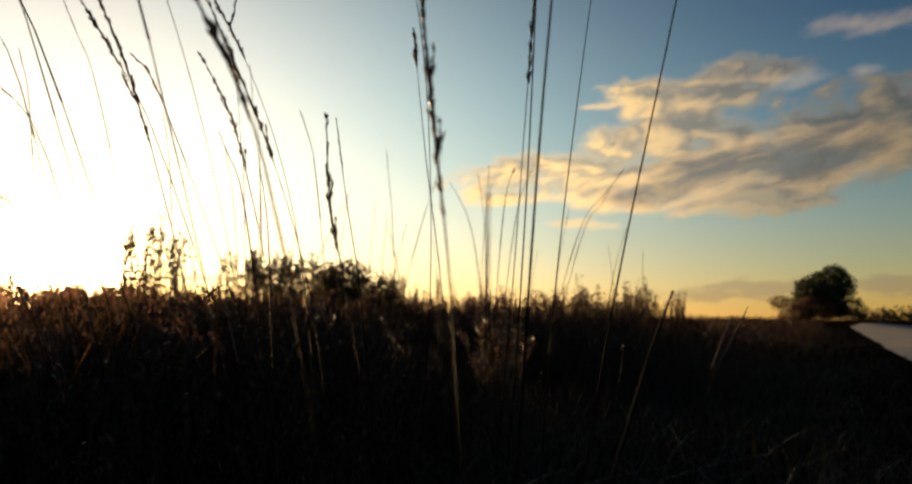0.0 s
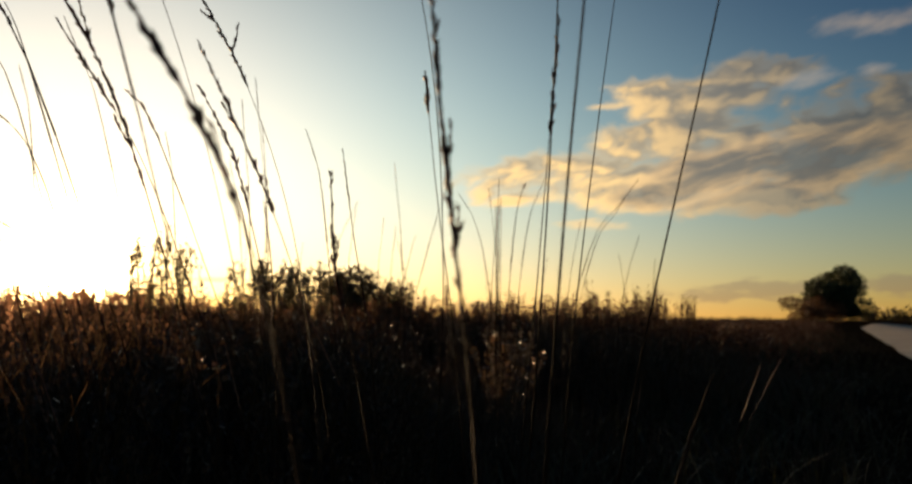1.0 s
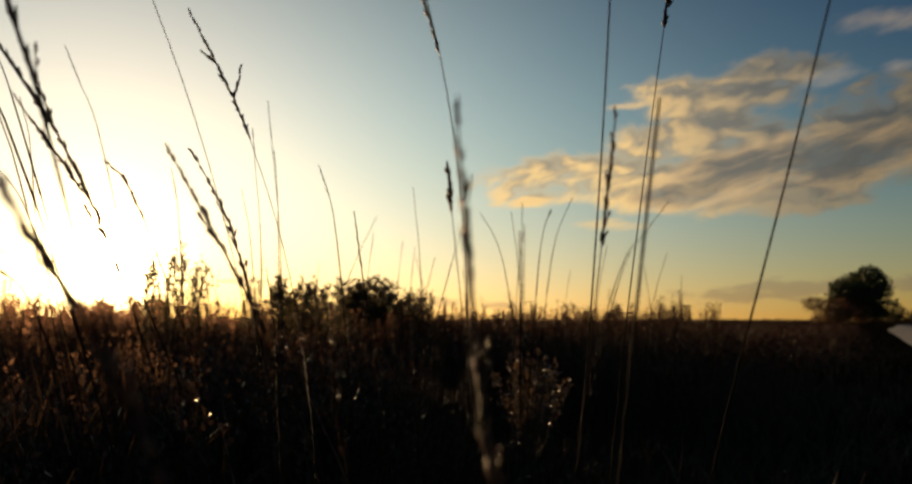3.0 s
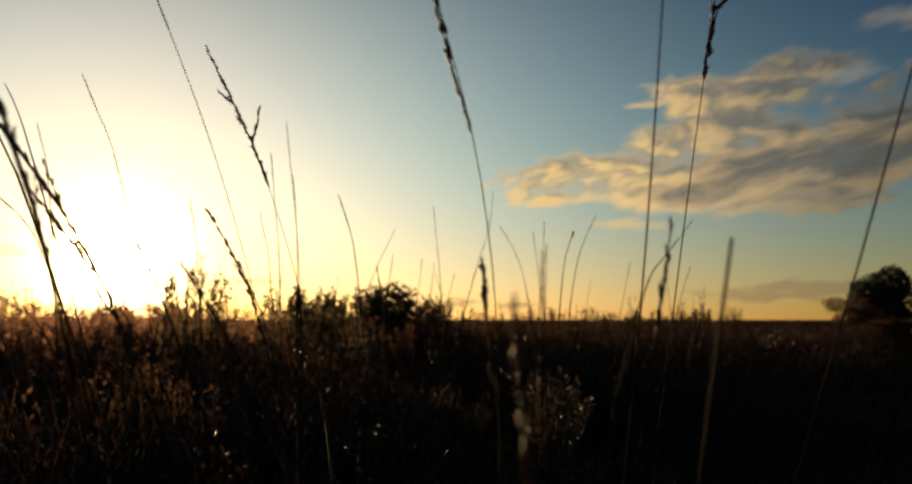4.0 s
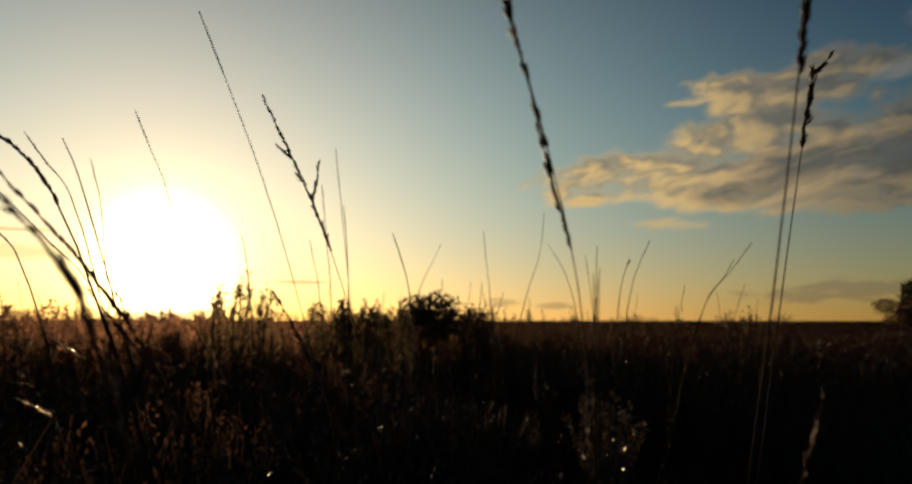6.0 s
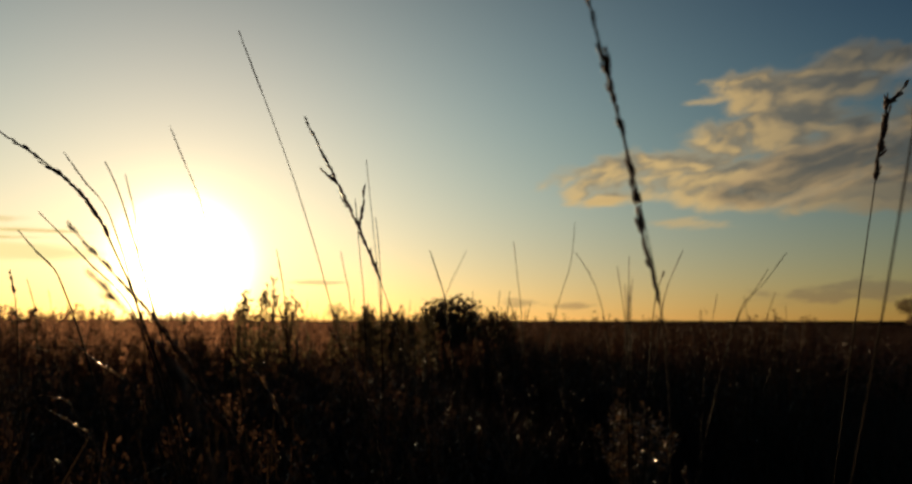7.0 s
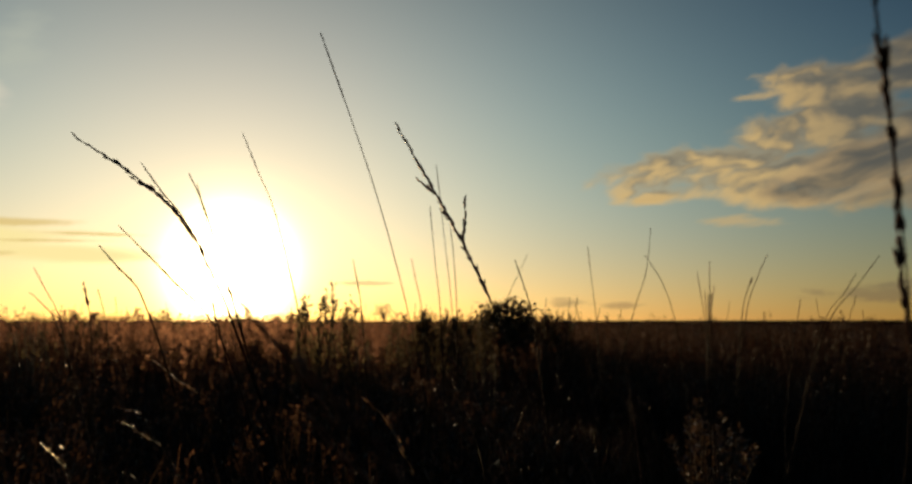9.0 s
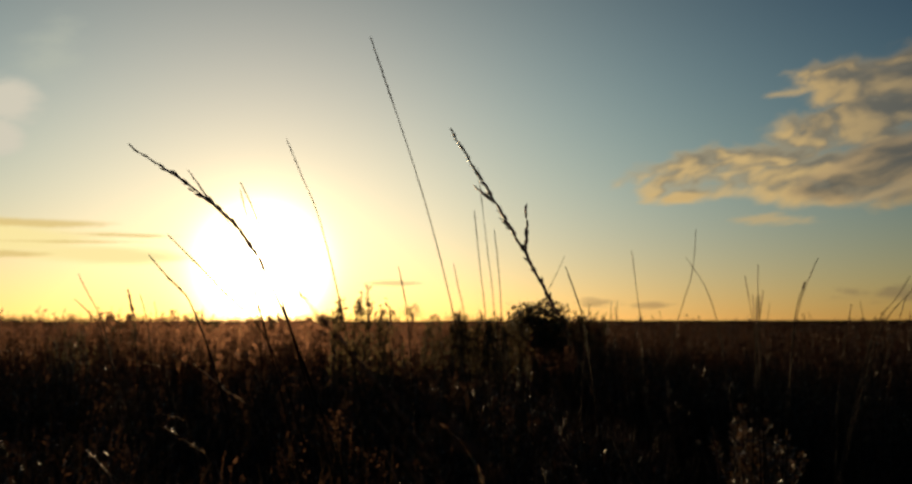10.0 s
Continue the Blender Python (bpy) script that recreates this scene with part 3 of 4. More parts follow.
# ---- trees and bushes ----
def leaf_cloud(bm, rng, centre, radii, count, size, gap=0.35, flat=1.0):
    """Small pointed leaves strewn through a lump, denser towards its outside."""
    cx, cy, cz = centre
    for _ in range(count):
        d = rng.normal(size=3)
        d /= np.linalg.norm(d)
        q = rng.uniform(gap, 1.0) ** 0.6
        q *= 1.0 + 0.28 * noise.noise((d[0] * 2.2 + cx, d[1] * 2.2 + cy, d[2] * 2.2 + cz))
        p = Vector((cx + d[0] * radii[0] * q, cy + d[1] * radii[1] * q, cz + d[2] * radii[2] * q))
        if p.z < 0.02:
            continue
        a = Vector(rng.normal(size=3)).normalized()
        a.z = abs(a.z) * flat
        b = a.cross(Vector(rng.normal(size=3))).normalized()
        s = size * rng.uniform(0.6, 1.35)
        vs = [bm.verts.new(p + o) for o in (-b * s * 0.08, a * s * 0.45 + b * s * 0.3, a * s, a * s * 0.45 - b * s * 0.3)]
        bm.faces.new(vs)


def limb(bm, rng, start, end, r0, r1, bend=0.12, steps=6):
    pts, size = [], (end - start).length
    w = Vector(rng.normal(size=3)) * bend * size
    for i in range(steps + 1):
        q = i / steps
        pts.append(start.lerp(end, q) + w * math.sin(q * math.pi) * 0.5)
    tube(bm, pts, [r0 + (r1 - r0) * i / steps for i in range(steps + 1)], 6)
    return pts


def broad_tree(x, y, height, spread, seed, label, leaf=0.26, count=900, mat=None, name="tree", low=0.35, lumps=13):
    rng = np.random.default_rng(seed)
    root = tagged(new(name), label, "tree" if name == "tree" else "bush")
    root.location = (x, y, 0)
    bm = bmesh.new()
    top = Vector((0.2 * spread * 0.3, 0, height * 0.55))
    limb(bm, rng, Vector((0, 0, -0.15)), top, height * 0.045, height * 0.025)
    tips = []
    for k in range(lumps):
        a = k * math.tau / lumps * 2.4 + rng.uniform(-0.4, 0.4)
        lift = rng.uniform(low, 0.86)
        wide = math.sqrt(max(0.05, 1 - ((lift - 0.52) / 0.50) ** 2))
        r = spread * 0.5 * wide * rng.uniform(0.55, 0.78)
        tips.append(Vector((math.cos(a) * r, math.sin(a) * r, height * lift)))
    trunk = part("trunk", bm, BARK, root)
    bm = bmesh.new()
    for p in tips:
        q = rng.uniform(0.35, 0.95)
        limb(bm, rng, top * q, p, height * 0.016, height * 0.004)
    part("branchwork", bm, BARK, root)
    bm = bmesh.new()
    for p in tips + [Vector((0, 0, height * 0.8)), Vector((0, 0, height * 0.5))]:
        r = spread * rng.uniform(0.13, 0.24)
        leaf_cloud(bm, rng, p, (r, r, r * 0.8), count, leaf)
    part("crown", bm, mat or TREE_LEAF, root, smooth=False)
    return root


broad_tree(63.3, 102.0, 7.7, 9.2, 11, "round dark broadleaf tree standing alone beside the gravel track", 0.3, low=0.16, count=1100, lumps=20)
broad_tree(56.0, 97.0, 3.3, 6.4, 12, "low rusty brown bush beside the lone tree", 0.2, 520, RUST_LEAF, "bush", 0.12, 11)
broad_tree(59.8, 99.0, 3.6, 5.6, 15, "low rusty brown bush beside the lone tree", 0.2, 520, RUST_LEAF, "bush", 0.12, 11)
broad_tree(-24.6, 149.0, 4.2, 4.6, 13, "small bare-looking tree far off on the moor", 0.16, 130, RUST_LEAF, "tree", 0.45, 9)


def far_hedge(az0, az1, dist, height, seed, label):
    rng = np.random.default_rng(seed)
    root = tagged(new("hedge"), label, "hedge", kind="stuff")
    bm = bmesh.new()
    n = int((az1 - az0) * 5)
    for k in range(n):
        a = radians(az0 + (az1 - az0) * (k + rng.uniform(0, 0.8)) / n)
        h = height * rng.uniform(0.5, 1.25)
        leaf_cloud(bm, rng, (dist * math.sin(a), dist * math.cos(a), h * 0.4), (h * 1.5, h * 1.2, h * 0.7), 70, height * 0.25, 0.1)
    part("foliage", bm, BUSH_LEAF, root, smooth=False)
    return root


far_hedge(33.0, 48.0, 240.0, 3.2, 21, "dark distant hedge along the flat horizon")
far_hedge(-34.0, -16.0, 700.0, 3.4, 22, "low dark woods far off on the horizon")
far_hedge(-46.0, -34.0, 600.0, 4.5, 23, "low dark woods far off on the horizon")


def low_shrub(x, y, height, spread, seed, label, leaf=0.03, shoots=14, per=60, mat=None, upright=0.5, name="shrub", bare=0.4, dome=0, fall=0.38):
    """A small shrub: branching twigs from one root, each set with leaves."""
    rng = np.random.default_rng(seed)
    root = tagged(new(name), label, "shrub")
    root.location = (x, y, ground_height(x, y))
    wood, green = bmesh.new(), bmesh.new()
    for k in range(shoots):
        a = rng.uniform(0, math.tau)
        r = spread * 0.5 * math.sqrt(rng.uniform(0.02, 1.0))
        h = height * (1 - fall * (2 * r / spread) ** 2) * rng.uniform(0.90, 1.0)
        tip = Vector((math.cos(a) * r, math.sin(a) * r, h))
        base = Vector((math.cos(a) * r * 0.12, math.sin(a) * r * 0.12, -0.02))
        pts = limb(wood, rng, base, tip, 0.004 + height * 0.004, 0.0012, 0.10, 7)
        for j in range(per):
            q = bare + (1 - bare) * rng.uniform() ** 0.8
            i = min(int(q * 7), 6)
            p = pts[i].lerp(pts[i + 1], q * 7 - i)
            out = Vector(rng.normal(size=3))
            out.z = abs(out.z) * (0.4 + upright)
            out.normalize()
            p = p + out * rng.uniform(0.0, 0.07 * height * (1.15 - q))
            s = leaf * rng.uniform(0.55, 1.3)
            b = out.cross(Vector(rng.normal(size=3))).normalized()
            fold = out.cross(b) * s * 0.12
            pts4 = (p, p + out * s * 0.3 + b * s * 0.24 + fold, p + out * s * 0.7 + b * s * 0.22 + fold, p + out * s, p + out * s * 0.7 - b * s * 0.22 + fold, p + out * s * 0.3 - b * s * 0.24 + fold)
            vs = [green.verts.new(c) for c in pts4]
            green.faces.new((vs[0], vs[1], vs[2], vs[3]))
            green.faces.new((vs[0], vs[3], vs[4], vs[5]))
    if dome:
        leaf_cloud(green, rng, (0, 0, height * 0.74), (spread * 0.5, spread * 0.5, height * 0.24), dome, leaf, 0.2)
    part("branchwork", wood, BARK, root)
    part("foliage", green, mat or BUSH_LEAF, root, smooth=False)
    return root


low_shrub(-0.02, 9.25, 1.22, 0.82, 31, "rounded dark bush standing above the heather", 0.05, 60, 70, dome=1500)
low_shrub(0.46, 9.4, 1.08, 0.36, 32, "small dark bush beside the rounded bush", 0.045, 18, 50, dome=300)
DARK_SHRUB = "dark leafy shrub rising out of the heather"
low_shrub(-0.60, 5.85, 1.07, 0.20, 33, DARK_SHRUB, 0.026, 18, 59, upright=0.9, bare=0.7, dome=60, fall=0.14)
low_shrub(-0.80, 5.80, 1.04, 0.17, 40, DARK_SHRUB, 0.026, 9, 52, upright=0.8, bare=0.6, fall=0.14)
low_shrub(-0.45, 6.00, 1.06, 0.25, 34, DARK_SHRUB, 0.026, 18, 59, upright=1.1, bare=0.55, fall=0.14)
low_shrub(-0.31, 5.85, 1.05, 0.27, 35, DARK_SHRUB, 0.026, 21, 52, upright=0.9, bare=0.6, dome=40, fall=0.14)
low_shrub(-0.19, 5.95, 1.04, 0.20, 39, DARK_SHRUB, 0.026, 15, 46, upright=0.9, bare=0.6, dome=30, fall=0.14)
SUN_SHRUB = "upright leafy shrub with thin shoots against the sun"
low_shrub(-1.14, 5.02, 1.23, 0.14, 36, SUN_SHRUB, 0.027, 9, 49, upright=2.0, bare=0.5, fall=0.08)
low_shrub(-1.02, 5.05, 1.12, 0.20, 37, SUN_SHRUB, 0.027, 13, 39, upright=2.0, bare=0.5, fall=0.08)
low_shrub(-1.27, 5.05, 1.13, 0.20, 38, SUN_SHRUB, 0.027, 13, 39, upright=2.0, bare=0.5, fall=0.08)
FRINGE = "thin dark shrub standing a little above the heather"
low_shrub(-2.86, 4.6, 1.07, 0.34, 51, FRINGE, 0.020, 13, 16, upright=2.0, bare=0.55, fall=0.2)
low_shrub(-5.72, 10.34, 1.15, 0.46, 52, FRINGE, 0.058, 12, 40, upright=1.2, bare=0.6, fall=0.14)
low_shrub(-6.56, 14.72, 1.14, 0.77, 53, FRINGE, 0.058, 12, 40, upright=1.2, bare=0.6, fall=0.14)
low_shrub(-5.25, 14.10, 1.1, 0.58, 60, FRINGE, 0.058, 10, 36, upright=1.2, bare=0.6, fall=0.14)
low_shrub(-4.26, 14.56, 1.12, 0.45, 61, FRINGE, 0.058, 10, 36, upright=1.2, bare=0.6, fall=0.14)
low_shrub(-3.10, 4.9, 1.04, 0.22, 62, FRINGE, 0.020, 9, 14, upright=2.0, bare=0.6, fall=0.2)
low_shrub(-4.95, 14.40, 1.16, 0.43, 54, FRINGE, 0.068, 10, 36, upright=1.2, bare=0.5, fall=0.14)
low_shrub(-3.91, 14.28, 1.12, 0.54, 55, FRINGE, 0.068, 10, 36, upright=1.2, bare=0.5, fall=0.14)
low_shrub(0.66, 9.3, 1.05, 0.30, 63, FRINGE, 0.036, 9, 36, upright=1.2, bare=0.5, fall=0.14)
low_shrub(0.91, 3.60, 0.62, 0.44, 41, "leafy shrub with small olive-brown leaves glinting in the sun", 0.030, 28, 32, LEAF, 0.7, bare=0.2)


# ---- tall grass ----
def husk_mesh():
    """One pointed seed husk, a unit long, along +z."""
    bm = bmesh.new()
    levels, sides = ((0.0, 0.05), (0.25, 0.125), (0.6, 0.105)), 5
    rings = [[bm.verts.new((r * math.cos(k * math.tau / sides), r * math.sin(k * math.tau / sides), z)) for k in range(sides)] for z, r in levels]
    tip = bm.verts.new((0.02, 0, 1.0))
    for a, b in zip(rings, rings[1:]):
        for k in range(sides):
            bm.faces.new((a[k], a[(k + 1) % sides], b[(k + 1) % sides], b[k]))
    for k in range(sides):
        bm.faces.new((rings[-1][k], rings[-1][(k + 1) % sides], tip))
    bm.faces.new(rings[0][::-1])
    me = bpy.data.meshes.new("spikelet")
    bm.to_mesh(me)
    bm.free()
    me.materials.append(HUSK)
    me.shade_smooth()
    return me


HUSK_MESH = husk_mesh()
HUSK_V = np.array([v.co for v in HUSK_MESH.vertices])
HUSK_F = [tuple(p.vertices) for p in HUSK_MESH.polygons]
stem_rng = np.random.default_rng(77)

STEM_LABELS = {
    "seed": "tall dry grass stem with a dense brown seed head",
    "tuft": "tall dry grass stem with a short tufted seed head",
    "double": "tall dry grass stem with two drooping brown seed heads",
    "branch": "tall dry grass stem with a branching brown seed head",
    "bulb": "tall dry grass stem with a thick dark seed head",
    "fine": "thin dry grass stem with a sparse narrow seed head",
    "bare": "thin bare grass stem without a seed head",
    "blunt": "straight dry grass stem broken off bluntly at its top",
    "bud": "thin grass stem with one small dark bud",
    "silky": "thin arching grass stem with seed head paled for sun glints",
}


def along(points, lengths, d):
    """Place and direction d metres below the tip."""
    i = 0
    while i < len(lengths) - 1 and d > lengths[i]:
        d -= lengths[i]
        i += 1
    a, b = points[i], points[i + 1]
    return a.lerp(b, min(d / max(lengths[i], 1e-6), 1.0)), (a - b).normalized()


# how the husks sit in knots along a head: gap between knots, knot length, husks in a knot, how far they spread
KNOTS = {
    "seed": (0.0135, 0.012, 7, 0.28), "branch": (0.0135, 0.016, 12, 0.30), "double": (0.019, 0.017, 9, 0.28), "tuft": (0.010, 0.012, 10, 0.34),
    "bulb": (0.0075, 0.011, 10, 0.40), "fine": (0.012, 0.015, 3, 0.07), "bud": (0.004, 0.006, 5, 0.25),
    "silky": (0.013, 0.010, 4, 0.30),
}


def spikelets(head, bm, pts, lens, length, near, size, kind, start=0.0):
    """Husks set in knots along the top of a stem, bare between; close by, each husk is a piece of its own."""
    rng = stem_rng
    gap, knot, count, spread = KNOTS[kind]
    big = size / 0.0085
    d, k = start, 0
    while d < start + length:
        along_head = (d - start) / max(length, 1e-6)
        slim = min(1.0, 0.45 + 1.6 * along_head)      # slimmer towards the tip
        turn = (k % 2) * math.pi + rng.uniform(-0.8, 0.8)
        k += 1
        n = max(1, round(count * slim * rng.uniform(0.6, 1.3)))
        for _ in range(n):
            p, way = along(pts, lens, d + knot * big * rng.uniform(0.0, 1.0))
            u = way.orthogonal().normalized()
            a = turn + rng.normal(0, 1.5)
            side = u * math.cos(a) + way.cross(u) * math.sin(a)
            lean = abs(rng.normal(0, spread * 0.6)) + 0.03
            q = (way + side * lean).normalized()
            s = size * rng.uniform(0.7, 1.2) * (0.65 + 0.35 * slim)
            m = Matrix.Translation(p + side * 0.0006) @ q.to_track_quat("Z", "Y").to_matrix().to_4x4() @ Matrix.Scale(s, 4)
            if near:
                ob = new("spikelet", HUSK_MESH)
                ob.parent = head
                ob.matrix_basis = m
            else:
                vs = [bm.verts.new(m @ Vector(c)) for c in HUSK_V]
                for f in HUSK_F:
                    bm.faces.new([vs[i] for i in f])
        d += gap * big * rng.uniform(0.65, 1.45)


def bow(ctrl, steps=8):
    """A smooth curve through the points, even where they stand at uneven distances."""
    ctrl = [ctrl[0] - (ctrl[1] - ctrl[0]) * 0.3] + ctrl + [ctrl[-1] + (ctrl[-1] - ctrl[-2]) * 0.3]
    out = []
    for p0, p1, p2, p3 in zip(ctrl, ctrl[1:], ctrl[2:], ctrl[3:]):
        t0 = 0.0
        t1 = t0 + math.sqrt((p1 - p0).length)
        t2 = t1 + math.sqrt((p2 - p1).length)
        t3 = t2 + math.sqrt((p3 - p2).length)
        for i in range(steps):
            t = t1 + (t2 - t1) * i / steps
            a1 = p0 * ((t1 - t) / (t1 - t0)) + p1 * ((t - t0) / (t1 - t0))
            a2 = p1 * ((t2 - t) / (t2 - t1)) + p2 * ((t - t1) / (t2 - t1))
            a3 = p2 * ((t3 - t) / (t3 - t2)) + p3 * ((t - t2) / (t3 - t2))
            b1 = a1 * ((t2 - t) / (t2 - t0)) + a2 * ((t - t0) / (t2 - t0))
            b2 = a2 * ((t3 - t) / (t3 - t1)) + a3 * ((t - t1) / (t3 - t1))
            out.append(b1 * ((t2 - t) / (t2 - t1)) + b2 * ((t - t1) / (t2 - t1)))
    return out + [ctrl[-2].copy()]


def grass_stem(kind, y, lean, foot, low, mid, tip, head_length):
    """One tall grass: from its foot up through three points of its bow, given as (x, z), to its seed head. It stands at y, leaning in depth."""
    rng = stem_rng
    foot_y = y - 0.7 * lean
    gz = ground_height(foot, foot_y)
    root = tagged(new("grass_stem"), STEM_LABELS[kind], "grass", "tall grass stems")
    root.location = (foot, foot_y, gz)
    ctrl = [Vector((foot, foot_y, gz - 0.01))] + [Vector((q[0], y + lean * (q[1] - 0.7), q[1])) for q in (low, mid, tip)]
    pts = [p - root.location for p in bow(ctrl)]
    near = y < 1.2 and kind not in ("fine", "silky", "bare", "blunt")
    thick = 0.0007 if y < 0.9 else (0.0012 if y < 2.0 else (0.0013 if y < 3.5 else 0.0018))
    if y < 1.2 and kind in ("bare", "blunt", "bulb"):
        thick = 0.0011
    n = len(pts)
    rad = [thick * (1.25 - (0.75 if kind != "blunt" and y < 1.2 else 0.45) * i / (n - 1)) for i in range(n)]
    bm = bmesh.new()
    tube(bm, pts, rad, 6)
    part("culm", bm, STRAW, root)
    # a joint on the culm with its sheath
    bm = bmesh.new()
    j = 6
    tube(bm, [pts[j], pts[j].lerp(pts[j + 1], 0.25), pts[j + 1], pts[j + 2]], [rad[j] * 1.7, rad[j] * 1.5, rad[j] * 1.3, rad[j] * 1.05], 6)
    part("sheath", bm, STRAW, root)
    if kind in ("bare", "blunt"):
        return root
    down = pts[::-1]
    lens = [(a - b).length for a, b in zip(down, down[1:])]
    bm = bmesh.new()
    mult = 0.9 if y < 0.75 else (1.2 if y < 1.2 else 1.45)
    size = {"fine": 0.0072, "bulb": 0.0098, "double": 0.0098, "tuft": 0.0105, "bud": 0.011}.get(kind, 0.0102) * mult
    core = [along(down, lens, head_length * q)[0] for q in (0.0, 0.25, 0.5, 0.75, 1.0)]
    tube(bm, core, [q * (1.0 if y < 1.2 else 1.5) for q in (0.0005, 0.0008, 0.0009, 0.001, 0.0009)], 5)
    branches = []      # place below the tip, length, swing to the side, husks on how much of it; in head lengths
    if kind == "double":
        branches = [(1.70, 0.88, -0.08, 0.85), (0.5, 0.2, 0.12, 0.8)]
    if kind == "branch":
        branches = [(0.47, 0.12, -0.40, 0.8), (0.74, 0.22, 0.38, 0.95), (0.62, 0.07, -0.2, 0.9)]
    if kind == "bulb":
        branches = [(0.16, 0.36, 0.75, 1.0), (0.5, 0.3, 0.16, 1.0)]
    if kind == "seed" and y < 1.3:
        branches = [(rng.uniform(0.45, 0.65), 0.13, rng.choice((-0.22, 0.22)), 0.8), (rng.uniform(0.85, 0.97), 0.15, rng.choice((-0.18, 0.18)), 0.7)]
    holder = None
    if near:
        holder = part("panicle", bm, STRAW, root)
        bm = None
    spikelets(holder, bm, down, lens, head_length, near, size, kind)
    for where, size_b, swing, clad in branches:
        b0, way = along(down, lens, head_length * where)
        ln = head_length * size_b
        way_b = (way + Vector((swing, 0, 0))).normalized()
        bend = [b0 + way_b * ln * q + Vector((swing * 0.25 * ln * q * (1 - q), 0, 0)) for q in (1.0, 0.66, 0.33, 0.0)]
        bb = bmesh.new()
        tube(bb, bend, [0.0004, 0.0006, 0.0006, 0.0006], 5)
        twig = part("side_branch", bb, HUSK, root)
        lb = [(a - b).length for a, b in zip(bend, bend[1:])]
        if near:
            spikelets(twig, None, bend, lb, ln * clad, True, size * 0.95, kind)
    if not near:
        part("panicle", bm, GLINT_HUSK if kind == "silky" else HUSK, root)
    return root


grass_stem("seed", 0.341, -0.42, 0.31, (0.227, 0.514), (0.206, 0.619), (0.202, 0.705), 0.145)
grass_stem("fine", 0.961, -0.24, 0.29, (0.233, 0.558), (0.207, 0.718), (0.189, 0.850), 0.09)
grass_stem("tuft", 0.451, -0.26, 0.38, (0.331, 0.528), (0.307, 0.690), (0.290, 0.823), 0.035)
grass_stem("seed", 0.095, -0.03, 0.33, (0.298, 0.516), (0.282, 0.663), (0.271, 0.783), 0.2)
grass_stem("double", 0.627, -0.72, 0.33, (0.334, 0.600), (0.295, 0.900), (0.213, 1.120), 0.145)
grass_stem("seed", 0.396, -0.70, 0.43, (0.415, 0.529), (0.407, 0.698), (0.400, 0.836), 0.1)
grass_stem("bulb", 0.561, -0.59, 0.47, (0.454, 0.532), (0.436, 0.855), (0.414, 1.119), 0.09)
grass_stem("blunt", 0.236, -0.36, 0.39, (0.390, 0.525), (0.391, 0.685), (0.394, 0.817), 0.08)
grass_stem("bulb", 0.810, -0.16, 0.52, (0.545, 0.536), (0.577, 0.885), (0.609, 1.170), 0.09)
grass_stem("bare", 0.422, -0.45, 0.51, (0.535, 0.522), (0.562, 0.829), (0.582, 1.080), 0.08)
grass_stem("seed", 0.432, -0.88, 0.22, (0.176, 0.527), (0.138, 0.687), (0.086, 0.817), 0.19)
grass_stem("branch", 0.806, 0.77, 0.24, (0.136, 0.656), (0.010, 0.998), (-0.142, 1.277), 0.40)
grass_stem("seed", 0.653, -0.82, 0.03, (-0.046, 0.795), (-0.080, 0.901), (-0.132, 0.987), 0.34)
grass_stem("seed", 0.676, -0.76, 0.12, (-0.038, 0.759), (-0.072, 0.836), (-0.107, 0.900), 0.1)
grass_stem("seed", 0.25, 0.0, 0.25, (0.012, 0.890), (-0.008, 0.916), (-0.033, 0.942), 0.15)
grass_stem("fine", 2.215, -1.02, -0.17, (-0.202, 0.853), (-0.245, 1.207), (-0.311, 1.497), 0.14)
grass_stem("seed", 0.900, 0.00, 0.05, (-0.335, 1.050), (-0.405, 1.122), (-0.495, 1.181), 0.22)
grass_stem("fine", 1.920, 0.01, -0.27, (-0.552, 1.221), (-0.602, 1.337), (-0.643, 1.432), 0.1)
grass_stem("fine", 1.34, 0.0, -0.29, (-0.617, 1.003), (-0.659, 1.047), (-0.697, 1.088), 0.1)
grass_stem("fine", 1.370, 0.02, -0.20, (-0.484, 0.930), (-0.577, 1.029), (-0.682, 1.129), 0.2)
grass_stem("fine", 2.60, 0.0, -0.12, (-0.152, 0.965), (-0.181, 1.247), (-0.207, 1.480), 0.13)
grass_stem("fine", 2.18, 0.0, -0.12, (-0.155, 0.989), (-0.167, 1.101), (-0.184, 1.277), 0.08)
grass_stem("fine", 2.29, 0.0, -0.10, (-0.116, 0.990), (-0.125, 1.142), (-0.135, 1.235), 0.08)
grass_stem("bare", 3.00, 0.0, 0.25, (0.500, 0.973), (0.555, 1.144), (0.575, 1.306), 0.08)
grass_stem("fine", 3.95, 0.0, 0.95, (0.843, 0.959), (0.786, 1.142), (0.707, 1.271), 0.08)
grass_stem("fine", 1.79, 0.0, 0.19, (0.094, 0.960), (0.074, 1.033), (0.056, 1.087), 0.08)
grass_stem("bare", 4.85, 0.0, -0.40, (0.035, 1.136), (0.090, 1.250), (0.141, 1.358), 0.08)
grass_stem("bud", 2.54, 0.0, 0.69, (0.772, 0.962), (0.792, 1.045), (0.809, 1.086), 0.02)
grass_stem("fine", 2.97, 0.0, 0.93, (1.206, 0.950), (1.309, 1.075), (1.396, 1.187), 0.08)
